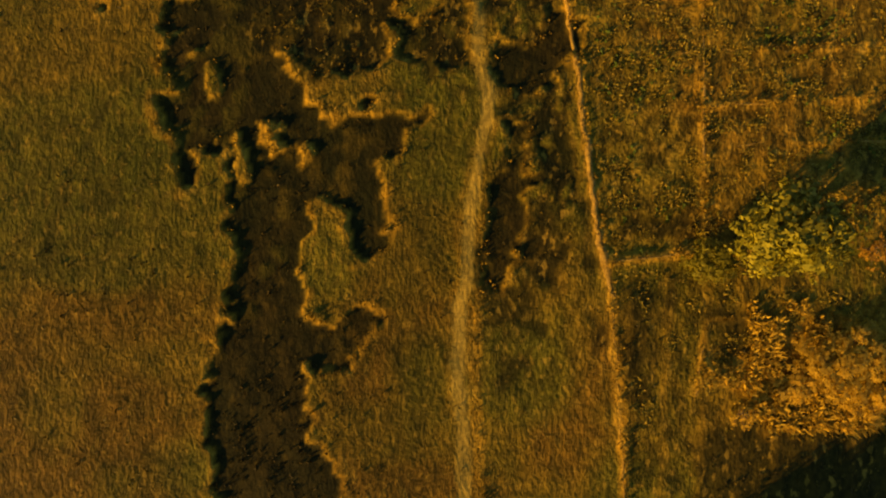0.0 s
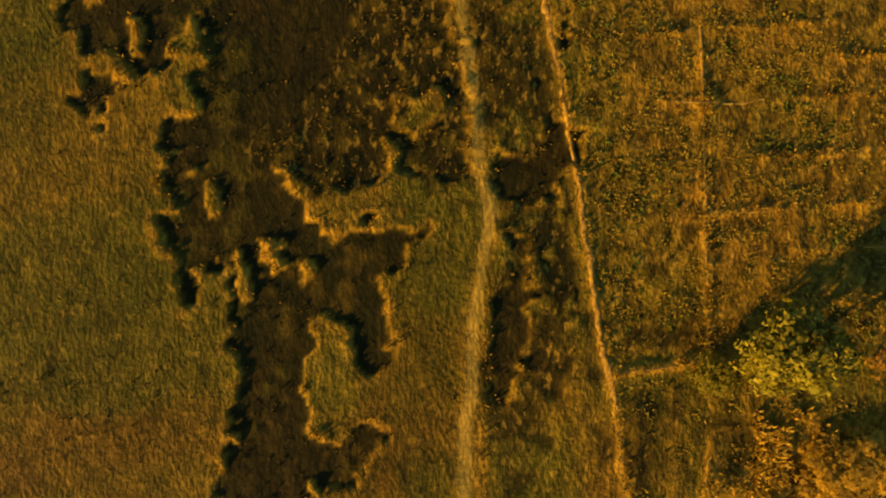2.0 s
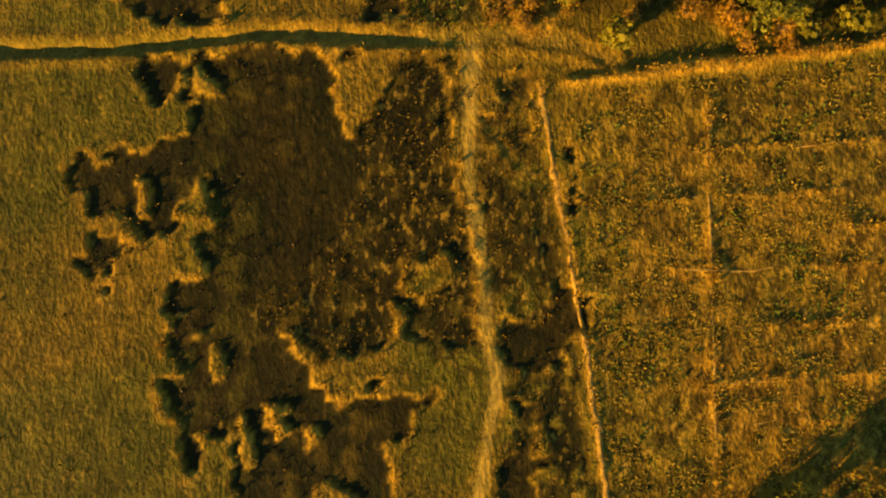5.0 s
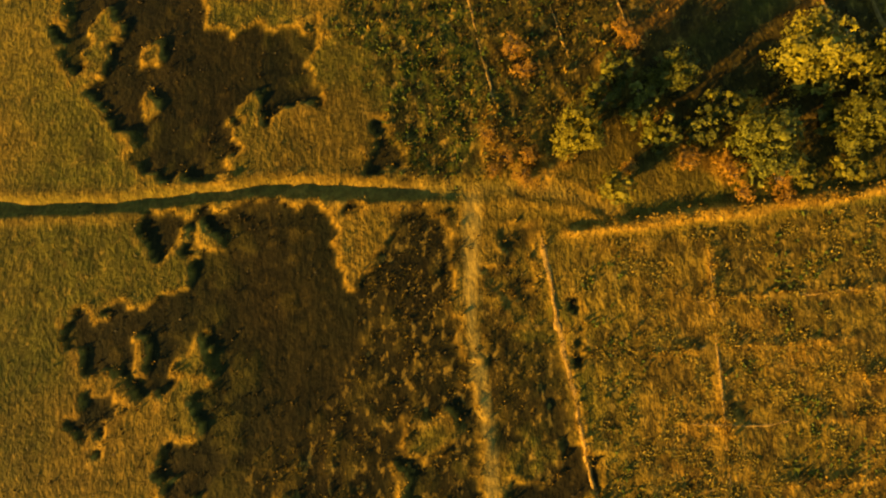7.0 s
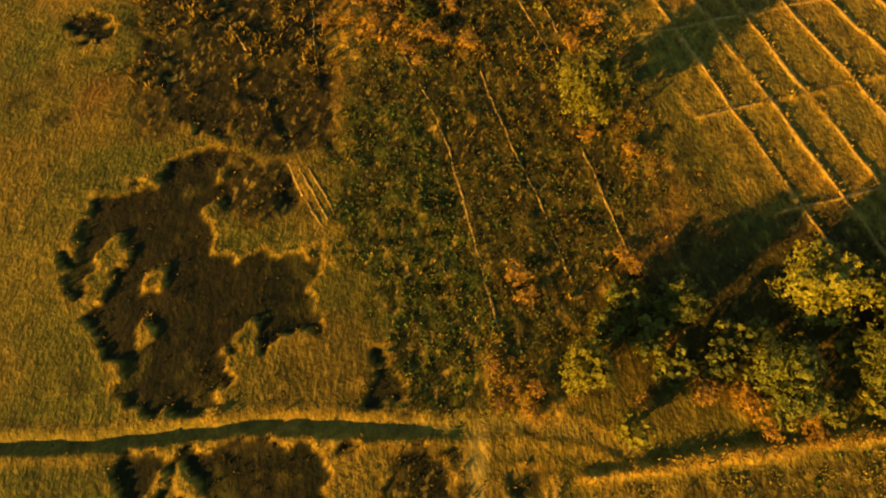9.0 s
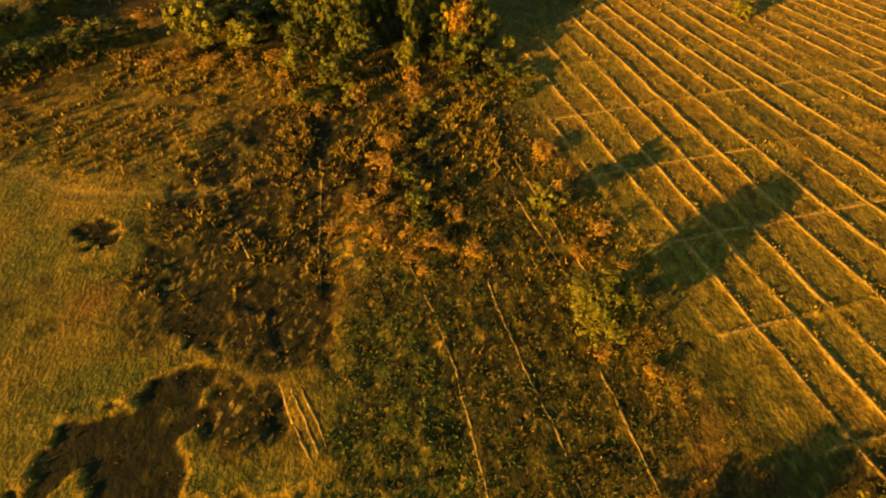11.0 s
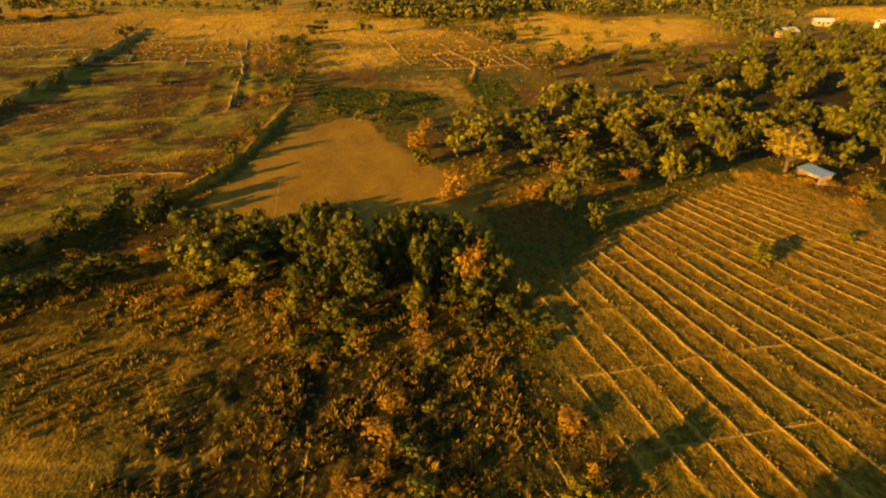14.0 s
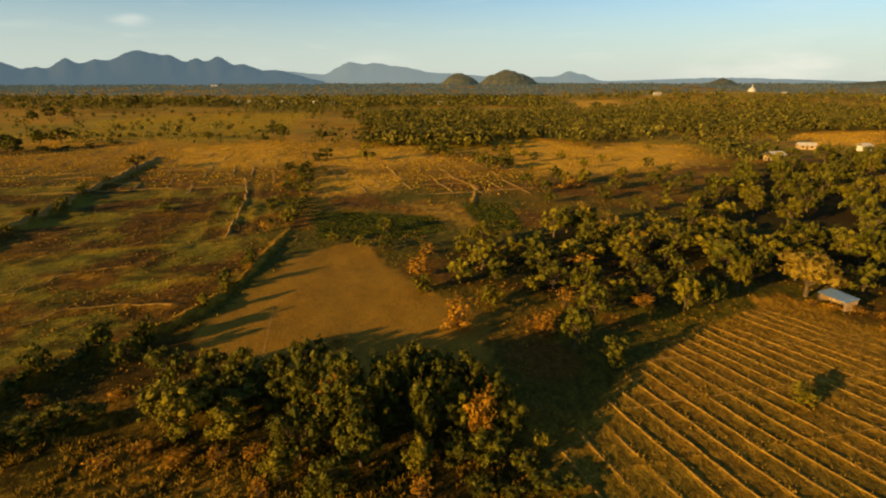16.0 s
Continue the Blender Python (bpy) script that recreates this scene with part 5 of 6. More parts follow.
# groves behind and beside the ridged field
for corners, count, gap, seed, tops in (
        ([(-6, 142), (8, 139), (18, 134), (27, 136), (46, 145), (62, 146), (88, 160), (75, 178), (42, 186), (14, 178), (2, 168), (-10, 160)], 66, 4.5, 1, (3.4, 7.4)),
        ([(62, 142), (76, 122), (120, 140), (175, 220), (208, 300), (130, 312), (104, 280), (84, 235), (56, 205), (46, 188), (86, 178)], 125, 7.4, 2, (5.0, 10.0)),
        ([(14, 205), (45, 192), (80, 240), (92, 268), (40, 258), (12, 240)], 22, 6.0, 3, (3.5, 6)),
        ([(-80, 272), (-64, 275), (-46, 172), (-52, 168)], 24, 4.0, 4, (2.2, 4.6)),
        ([(-60, 350), (10, 265), (30, 262), (20, 360)], 22, 8.0, 5, (3, 6)),
        ([(-274, 386), (-150, 388), (-150, 396), (-274, 394)], 24, 4.0, 6, (1.8, 3.8)),
        ([(-330, 410), (-110, 410), (-150, 650), (-430, 650)], 26, 14.0, 10, (2.5, 5.5)),
        ([(24, 268), (64, 268), (112, 384), (44, 400)], 9, 12.0, 9, (3.0, 6.0)),
        ([(-40, 172), (-14, 164), (-10, 160), (-14, 157), (-42, 166)], 7, 3.0, 8, (2, 3.5))):
    places, r = scatter(corners, count, gap, seed)
    for x, y in places:
        if math.hypot(x - 122, y - 284) < 20:
            continue
        high = r.uniform(*tops)
        kind = str(r.choice(["green", "green", "lime", "green", "lime", "green", "green", "lime", "dusk", "bush", "bush", "rust"] if high < 6.5 else ["green", "green", "green", "lime", "green"], 1)[0])
        plant(kind, x, y, high, high * r.uniform(0.5, 0.75) * (1 if high < 7 else 0.8), "mid" if high < 6 else "large")


def far_woods():
    """Woods and hedges of the plain, too far to count."""
    r = np.random.default_rng(21)
    n = 37000
    y = 350 + np.where(np.arange(n) < 30000, 3900, 700) * r.random(n) ** 1.9
    x = r.uniform(-0.95, 0.95, n) * y
    keep = noise_at(x, y * 0.42, 150, 81) + 0.35 * noise_at(x, y, 40, 83) > 0.73 - 0.20 * smooth(600, 1000, y)
    band = to_area(x, y, [(-65, 372), (-143, 664), (-287, 1736), (885, 1736), (685, 893), (391, 532), (285, 450), (204, 432), (175, 365), (150, 330), (118, 320), (116, 384), (15, 381), (5, 352), (-25, 348)]) < 0
    keep |= band & (noise_at(x, y * 0.6, 45, 85) > 0.46)
    left = to_area(x, y, [(-700, 690), (-330, 760), (-180, 740), (-110, 900), (-100, 1500), (-1500, 1500)]) < 0
    keep |= left & (noise_at(x, y * 0.35, 70, 87) > 0.42)
    for corners in SOIL_FAR + GREEN_FAR:
        keep &= to_area(x, y, corners) > 4
    sparse = to_area(x, y, [(-520, 300), (-60, 300), (-85, 600), (-560, 700)]) < 0
    keep = np.where(sparse, r.random(n) < 0.035, keep)
    keep &= np.hypot(x - 460, (y - 1060) * 1.2) > 120
    x, y = x[keep], y[keep]
    for corners, count in ((WOOD_BELT, 3000), (DARK_BELT, 1500)):
        xs, ys = [c[0] for c in corners], [c[1] for c in corners]
        bx, by = r.uniform(min(xs), max(xs), 2 * count), r.uniform(min(ys), max(ys), 2 * count)
        inside = (to_area(bx, by, corners) < 0) & (noise_at(bx, by, 26, 91) + 0.5 * noise_at(bx, by, 70, 93) > 0.52)
        x, y = np.concatenate([x, bx[inside]]), np.concatenate([y, by[inside]])
    z = height_at(x, y)[0]
    tall = r.uniform(3.6, 10.5, len(x)) * (1 + 0.3 * smooth(900, 2500, y))
    wide = tall * r.uniform(0.24, 0.58, len(x))  * (1 + 1.2 * smooth(700, 2500, y))
    k = 36
    d = r.normal(size=(len(x), k, 3))
    d /= np.linalg.norm(d, axis=2)[:, :, None]
    c = np.stack([x, y, z + 0.55 * tall], -1)[:, None, :] + d * r.uniform(0.45, 1, (len(x), k, 1)) * np.stack([wide, wide, 0.42 * tall], -1)[:, None, :]
    verts, faces = leaf_quads(c.reshape(-1, 3), r, np.repeat(np.where(y < 700, 0.25, 0.36) * wide, k), d.reshape(-1, 3), 0.7)
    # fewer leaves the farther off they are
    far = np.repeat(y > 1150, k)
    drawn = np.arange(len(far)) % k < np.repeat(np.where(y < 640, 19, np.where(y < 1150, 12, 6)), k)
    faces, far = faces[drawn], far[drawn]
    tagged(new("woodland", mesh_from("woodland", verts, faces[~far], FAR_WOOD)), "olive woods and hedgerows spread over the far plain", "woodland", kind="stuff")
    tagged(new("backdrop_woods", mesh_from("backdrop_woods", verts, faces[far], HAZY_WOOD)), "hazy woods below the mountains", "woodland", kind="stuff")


far_woods()


def blades(name, label, material, x, y, tall, wide, per, seed, lean=0.8):
    """Tufts of pointed blades at many places, in one mesh."""
    r = np.random.default_rng(seed)
    z = height_at(x, y)[0]
    n = len(x)
    w = r.uniform(0, 2 * math.pi, (n, per))
    out = r.uniform(0.25, 1.0, (n, per)) * lean
    h = (tall * r.uniform(0.6, 1.3, n))[:, None] * r.uniform(0.6, 1.1, (n, per))
    base = np.stack([x, y, z - 0.03], -1)[:, None, :] + np.stack([0.06 * np.cos(w), 0.06 * np.sin(w), 0 * w], -1)
    tip = base + np.stack([out * h * np.cos(w), out * h * np.sin(w), h], -1)
    turn = w + r.uniform(-0.9, 0.9, (n, per))
    side = np.stack([-np.sin(turn), np.cos(turn), 0 * w], -1) * (wide * r.uniform(0.6, 1.3, (n, per)))[:, :, None]
    mid = base * 0.45 + tip * 0.55
    verts = np.stack([base, mid + side, tip, mid - side], 2).reshape(-1, 3)
    return tagged(new(name, mesh_from(name, verts, np.arange(len(verts)).reshape(-1, 4), material)), label, "grass", kind="stuff")


def sow(count, seed, x0=-36, x1=44, y0=-17, y1=112):
    r = np.random.default_rng(seed)
    x, y = r.uniform(x0, x1, count), r.uniform(y0, y1, count)
    z, j, i = height_at(x, y)
    return x, y, j, i, r.random(count)


x, y, j, i, chance = sow(34000, 31)
open_grass = (1 - dark[j, i]) * (1 - path[j, i]) * (1 - bare[j, i]) * (1 - 0.8 * greens[j, i]) * (1 - 0.6 * tilled[j, i]) * (0.35 + noise_at(x, y, 2.2, 91))
k = chance < 0.75 * open_grass
blades("meadow_grass", "dry olive and golden grass tufts on the fields", BLADE_GOLD, x[k], y[k], 0.075, 0.06, 3, 1, 2.0)
x, y, j, i, chance = sow(75000, 32)
k = chance < 0.75 * np.maximum(dark[j, i] * (0.08 + 0.4 * rough[j, i]), 0.55 * tilled[j, i] * (noise_at(x, y, 1.3, 93) > 0.45))
blades("dark_weeds", "dark brown weeds in the hollows", BLADE_DARK, x[k], y[k], 0.16, 0.07, 3, 2, 1.3)
x, y, j, i, chance = sow(80000, 33)
k = chance < 0.7 * np.maximum(green, gardens)[j, i] * (1 - 0.6 * dark[j, i]) * (noise_at(x, y, 1.0, 95) > 0.4)
blades("crop_plants", "low green crop plants in rough rows", BLADE_GREEN, x[k], y[k], 0.14, 0.10, 4, 3, 1.5)
x, y, j, i, chance = sow(150000, 34, -40, 60, -17, 135)
k = chance < 0.9 * (dryness[j, i] > 0.55) * dryness[j, i] * (1 - path[j, i]) * (1 - 0.65 * ridged[j, i])
blades("straw_grass", "tall straw-coloured grass on bunds and ridges", BLADE_STRAW, x[k], y[k], 0.24, 0.06, 3, 4, 1.0)
x, y, j, i, chance = sow(60000, 36, -60, 24, 32, 100)
k = chance < (0.07 + 0.26 * (y > 62)) * np.maximum(broken[j, i], 0.8 * browns[j, i] * (1 - bare[j, i]), 0.7 * (y > 60) * (x < -20)) * (noise_at(x, y, 1.4, 99) > 0.5) * (1 - ridged[j, i]) * (1 - clearing[j, i])
blades("dry_tufts", "pale dry grass tufts standing among dark weeds", BLADE_STRAW, x[k], y[k], 0.46, 0.06, 3, 7, 0.45)
x, y, j, i, chance = sow(20000, 39, -60, 2, 60, 96)
k = chance < np.maximum(0.14 * broken[j, i], (0.2 + 0.2 * smooth(-30, -20, x)) * smooth(72, 80, y)) * (1 - solid[j, i]) * (1 - clearing[j, i]) * (1 - path[j, i]) * (1 - ridged[j, i]) * (noise_at(x, y, 2.4, 105) > 0.38)
blades("tall_grass", "tall pale clumps of dry grass", BLADE_TALL, x[k], y[k], 0.6, 0.07, 8, 9, 0.85)
x, y, j, i, chance = sow(60000, 42, 6, 36, -8, 36)
row = smooth(0.75, 0.15, np.abs((y - 0.09 * x + 0.5 * noise_at(x, y, 2.0, 115)) % 2.3 - 1.15))
k = chance < (0.3 + 0.7 * row) * np.maximum(crops, 0.6 * lower)[j, i] * (noise_at(x, y, 0.9, 111) > 0.5) * (noise_at(x, y, 3.0, 113) > 0.25)
blades("crop_stubble", "short straw and green stubble in the crop field", BLADE_STUBBLE, x[k], y[k], 0.12, 0.05, 3, 12, 2.3)
x, y, j, i, chance = sow(60000, 40, -4, 86, 40, 146)
k = chance < ridged[j, i] * (0.05 + 0.6 * ridge[j, i]) * (noise_at(x, y, 1.1, 107) > 0.42)
blades("field_straw", "short pale straw and weeds between the field ridges", BLADE_TALL, x[k], y[k], 0.26, 0.06, 3, 10, 0.9)
x, y, j, i, chance = sow(2600, 41, 20, 31, -7.5, 0.5)
k = chance < 0.9 * (noise_at(x, y, 1.6, 109) > 0.4)
blades("straw_heap", "lodged golden straw in the field corner", LEAF_STRAW, x[k], y[k], 0.34, 0.06, 5, 11, 1.6)
x, y, j, i, chance = sow(90000, 38, -18, 24, 12, 92)
k = chance < 0.3 * np.maximum(tilled[j, i] * (1 - ridged[j, i]), 0.8 * matted[j, i]) * (noise_at(x, y, 0.9, 103) > 0.52)
blades("stubble", "brown and straw stubble on the rough ground", BLADE_GOLD, x[k], y[k], 0.24, 0.04, 2, 8, 1.5)
x, y, j, i, chance = sow(70000, 35, -170, 70, 100, 360)
k = chance < 0.45 * (1 - bare[j, i]) * (1 - ridged[j, i]) * (1 - soil[j, i]) * (noise_at(x * 0.6, y * 1.5, 6, 97) > 0.42) * smooth(420, 160, y)
blades("rough_pasture", "coarse tufts on the fallow paddies", BLADE_STRAW, x[k], y[k], 0.3, 0.13, 3, 5, 1.6)

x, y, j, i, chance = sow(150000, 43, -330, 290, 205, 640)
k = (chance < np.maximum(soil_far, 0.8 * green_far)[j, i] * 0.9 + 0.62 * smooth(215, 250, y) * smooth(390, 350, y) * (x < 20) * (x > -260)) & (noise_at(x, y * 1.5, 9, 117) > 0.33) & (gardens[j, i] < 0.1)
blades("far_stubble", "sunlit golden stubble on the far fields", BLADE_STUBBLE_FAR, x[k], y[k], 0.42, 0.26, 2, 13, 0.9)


def garden_rows():
    """Vegetable beds in rows beyond the bare field."""
    r = np.random.default_rng(41)
    xs, ys = [], []
    for corners in GARDENS:
        x, y = r.uniform(-48, 14, 16000), r.uniform(168, 220, 16000)
        row = 0.55 * x + 0.83 * y
        k = (to_area(x, y, corners) < -0.5) & (np.abs(row % 2.6 - 1.3) < 0.75)
        xs.append(x[k])
        ys.append(y[k])
    blades("garden_plants", "dark green vegetable plants in rows", LEAF_GARDEN, np.concatenate(xs), np.concatenate(ys), 0.34, 0.22, 3, 6, 1.1)


garden_rows()

# ---- old field bunds across the plain ----
def bund(points, width, high, seed, name="bund", label="low dry-grass bund between fallow paddies", material=BUND_EARTH, group="paddy bunds"):
    """A low grassy bank along a line: rounded, uneven, worn through in places."""
    n = len(points)
    p = np.array(points, float)
    d = np.gradient(p, axis=0)
    d /= np.linalg.norm(d, axis=1)[:, None]
    side = np.stack([-d[:, 1], d[:, 0]], -1)
    k = np.arange(n)
    worn = smooth(0.12, 0.4, noise_at(k * 1.0 + seed * 31, k * 0.0, 5.0, seed)) * np.minimum(1, np.minimum(k, n - 1 - k) / 1.5)
    rough_side = 1 + 0.8 * (noise_at(k * 1.0, k * 0.0 + seed, 1.7, seed + 5) - 0.5)
    verts = []
    for s, h in ((-1.0, -0.15), (-0.55, 0.6), (0.0, 1.0), (0.5, 0.7), (1.0, -0.15)):
        x = p[:, 0] + side[:, 0] * s * width * 0.5 * rough_side
        y = p[:, 1] + side[:, 1] * s * width * 0.5 * rough_side
        verts.append(np.stack([x, y, height_at(x, y)[0] + h * high * (0.35 + 0.4 * worn + 0.5 * noise_at(k * 1.0 + 7 * h, k * 0.0 + seed, 1.1, seed + 9)) - 0.05], -1))
    verts = np.stack(verts, 1).reshape(-1, 3)
    idx = np.arange(n * 5).reshape(n, 5)
    faces = np.stack([idx[:-1, :-1], idx[:-1, 1:], idx[1:, 1:], idx[1:, :-1]], -1).reshape(-1, 4)
    return tagged(new(name, mesh_from(name, verts, faces, material, True)), label, name, group, "structure")


def paddy_bunds():
    r = np.random.default_rng(61)
    way, across = np.array((-0.30, 0.954)), np.array((0.954, 0.30))
    seed = 0
    for one, other, step, longest in ((way, across, 9.0, 34), (across, way, 15.0, 50)):
        for k in np.arange(-26, 30):
            at = r.uniform(-30, 0)
            while at < 330:
                run = r.uniform(0.35, 1.0) * longest
                start = np.array((-70.0, 110.0)) + other * (k * step + r.uniform(-2.5, 2.5)) + one * (at - 40)
                s = np.arange(0, run, 2.2)
                bow = 2.2 * (noise_at(s, 0 * s + seed * 7.7, 13, seed % 40) - 0.5)
                line = start + one * s[:, None] + other * bow[:, None]
                mid = line[len(line) // 2]
                # only on the fallow land on the near side of the woods
                fits = 212 < line[:, 1].min() and line[:, 1].max() < 345 and line[:, 0].max() < 8 + 0.1 * (mid[1] - 100) and line[:, 0].min() > -0.85 * mid[1] - 10
                z, j, i = height_at(line[:, 0], line[:, 1])
                fits = fits and len(line) > 5 and max(bare[j, i].max(), gardens[j, i].max(), ridged[j, i].max()) < 0.3 and d_levee[j, i].min() > 3
                if fits and r.random() < 0.9:
                    bund(line, r.uniform(0.8, 1.2), r.uniform(0.2, 0.32), seed)
                seed += 1
                at += run + r.uniform(0, 14)


paddy_bunds()


def bank(line, width, high, seed, step=1.6, bow=1.4):
    """A bund along a bent line."""
    points = []
    for (ax, ay), (bx, by) in zip(line[:-1], line[1:]):
        for s in np.arange(0, 1, step / math.hypot(bx - ax, by - ay)):
            points.append((ax + (bx - ax) * s, ay + (by - ay) * s))
    points = [(x + bow * (noise_at(np.array([x]), np.array([y]), 4.0, seed)[0] - 0.5), y) for x, y in points]
    return bund(points, width, high, seed)


for k, line in enumerate(FALLOW_LINES[:7]):
    bank(line, 0.5, 0.16, 200 + k, 1.2, 2.2)
for k, line in enumerate((FAR_BUNDS[0], FAR_BUNDS[4])):
    bank(line, 0.9, 0.3, 230 + k)
bank(LEVEE_FAR, 2.2, 1.0, 270, 3.0, 2.0)
bund([(-30.5 - 0.27 * k, 112.5 + k) for k in range(0, 19)], 0.5, 0.07, 3)


def ridge_runs(line, mask, width, high, seed, patchy, longest=60):
    """Ridges along a line, wherever the plan has them."""
    line = np.array(line)
    z, j, i = height_at(line[:, 0], line[:, 1])
    on = (mask[j, i] > 0.5) & (noise_at(line[:, 0], line[:, 1], 4.0, 151) > patchy)
    run = []
    for p, fits in zip(list(line) + [None], list(on) + [False]):
        if fits and len(run) < longest:
            run.append(p)
            continue
        if len(run) > 4:
            bund(run, width, high, seed, "ridge", "thin pale ridge of earth and straw across the field", RIDGE_STRAW, "field ridges")
        run = [p] if fits else []


def field_ridges():
    # ridges that fan out over the big field, and the faint furrows beside it
    for k in range(-9, 22):
        y = np.arange(36, 146, 0.9)
        u = np.full(y.shape, 37.4 + 3.25 * k)
        u = np.where(u > 48, (u + 0.48 * (y - 92)) / (1 + 0.01 * (y - 92)), u)
        x = (u - 0.366 * y) / 0.93
        wobble = 0.3 * (noise_at(x, y, 2.3, 153) - 0.5)
        line = np.stack([x + wobble, y], -1)
        ridge_runs(line, ridged, 0.42, 0.14, k + 20, 0.16, 150)
    for m in range(-3, 9):
        x = np.arange(2, 84, 0.9)
        y = (51.5 + 9.2 * m + 0.273 * x) / 0.9666 + 0.4 * (noise_at(x, x * 0, 3, 155 + m) - 0.5)
        ridge_runs(np.stack([x, y], -1), ridged, 0.38, 0.11, m + 60, 0.3, 150)
    for k, (a, b) in enumerate(CROP_LINES):
        s = np.linspace(0, 1, int(math.hypot(b[0] - a[0], b[1] - a[1]) / 0.7))
        x, y = a[0] + (b[0] - a[0]) * s, a[1] + (b[1] - a[1]) * s
        y = y + 0.5 * (noise_at(x, y, 1.6, 157) - 0.5)
        ridge_runs(np.stack([x, y], -1), np.maximum(crops, lower), 0.3, 0.07, k + 80, 0.42)

    for k, line in enumerate(FURROWS):
        points = []
        for (ax, ay), (bx, by) in zip(line[:-1], line[1:]):
            for q in np.arange(0, 1, 0.6 / math.hypot(bx - ax, by - ay)):
                points.append((ax + (bx - ax) * q + 0.14 * (TABLE[len(points) % 256, k] - 0.5), ay + (by - ay) * q))
        bund(points, 0.26, 0.10, k + 120, "ridge", "thin pale ridge of earth and straw across the field", RIDGE_STRAW, "field ridges")

    # the long bund beside the trail, worn low towards its near end, and its branch
    for line, width, high, seed in ((BUND[3:], 0.6, 0.11, 5), (BUND[:4], 0.26, 0.06, 6), (BUND_TWO, 0.26, 0.08, 7)):
        points = []
        for (ax, ay), (bx, by) in zip(line[:-1], line[1:]):
            for s in np.arange(0, 1, 0.6 / math.hypot(bx - ax, by - ay)):
                points.append((ax + (bx - ax) * s, ay + (by - ay) * s))
        points = [(x + 0.22 * (TABLE[k % 256, seed] - 0.5), y) for k, (x, y) in enumerate(points)]
        bund(points, width, high, seed, "bund", "low straw-covered bund beside the footpath", RIDGE_STRAW, "field bunds")


field_ridges()


# ---- buildings, all small in the distance ----
def part(name, bm, material, parent, label=""):
    """Links a bmesh as one mesh object under a thing or a part."""
    me = bpy.data.meshes.new(name)
    bm.to_mesh(me)
    bm.free()
    me.materials.append(material)
    o = new(name, me)
    o.parent = parent
    return tagged(o, label)


def box(x0, x1, y0, y1, z0, z1, bevel=0.03):
    bm = bmesh.new()
    bmesh.ops.create_cube(bm, size=1, matrix=Matrix.Translation(((x0 + x1) / 2, (y0 + y1) / 2, (z0 + z1) / 2)) @ Matrix.Diagonal((x1 - x0, y1 - y0, z1 - z0, 1)))
    if bevel:
        bmesh.ops.bevel(bm, geom=bm.edges[:], offset=bevel, segments=1, affect="EDGES")
    return bm


def sheet_roof(x0, x1, y0, y1, z0, z1, waves=24, thick=0.05):
    """A sloping corrugated sheet, low along x0 and high along x1."""
    bm = bmesh.new()
    rows = []
    for k in range(waves * 2 + 1):
        y = y0 + (y1 - y0) * k / (waves * 2)
        d = 0.04 * (k % 2)
        rows.append([bm.verts.new(p) for p in ((x0, y, z0 + d), (x1, y, z1 + d), (x1, y, z1 + d - thick), (x0, y, z0 + d - thick))])
    for a, b in zip(rows[:-1], rows[1:]):
        for s in range(4):
            bm.faces.new((a[s], a[(s + 1) % 4], b[(s + 1) % 4], b[s]))
    bm.faces.new(rows[0][::-1])
    bm.faces.new(rows[-1])
    bmesh.ops.recalc_face_normals(bm, faces=bm.faces[:])
    return bm


def shed(x, y, yaw):
    root = new("field_shed")
    root.matrix_basis = pose(x, y, level(x, y), 0, 0, yaw)
    part("roof", sheet_roof(-1.4, 1.4, -2.5, 2.5, 1.6, 1.95, 18), BLUE_SHEET, root, "pale blue corrugated metal roof")
    part("wall", box(1.22, 1.35, -2.3, 2.3, -0.2, 1.86), WALL_CLAY, root)
    part("wall", box(-1.2, 1.2, 2.2, 2.32, -0.2, 1.6), WALL_CLAY, root)
    part("wall", box(-1.2, 1.2, -2.32, -2.2, -0.2, 1.6), WALL_CLAY, root)
    for py in (-2.2, 0.0, 2.2):
        part("post", box(-1.36, -1.22, py - 0.07, py + 0.07, -0.3, 1.56), WOOD_DARK, root)
    part("beam", box(-1.35, -1.23, -2.4, 2.4, 1.48, 1.57), WOOD_DARK, root)
    return tagged(root, "long low shed with a pale blue metal roof beside the field", "shed")


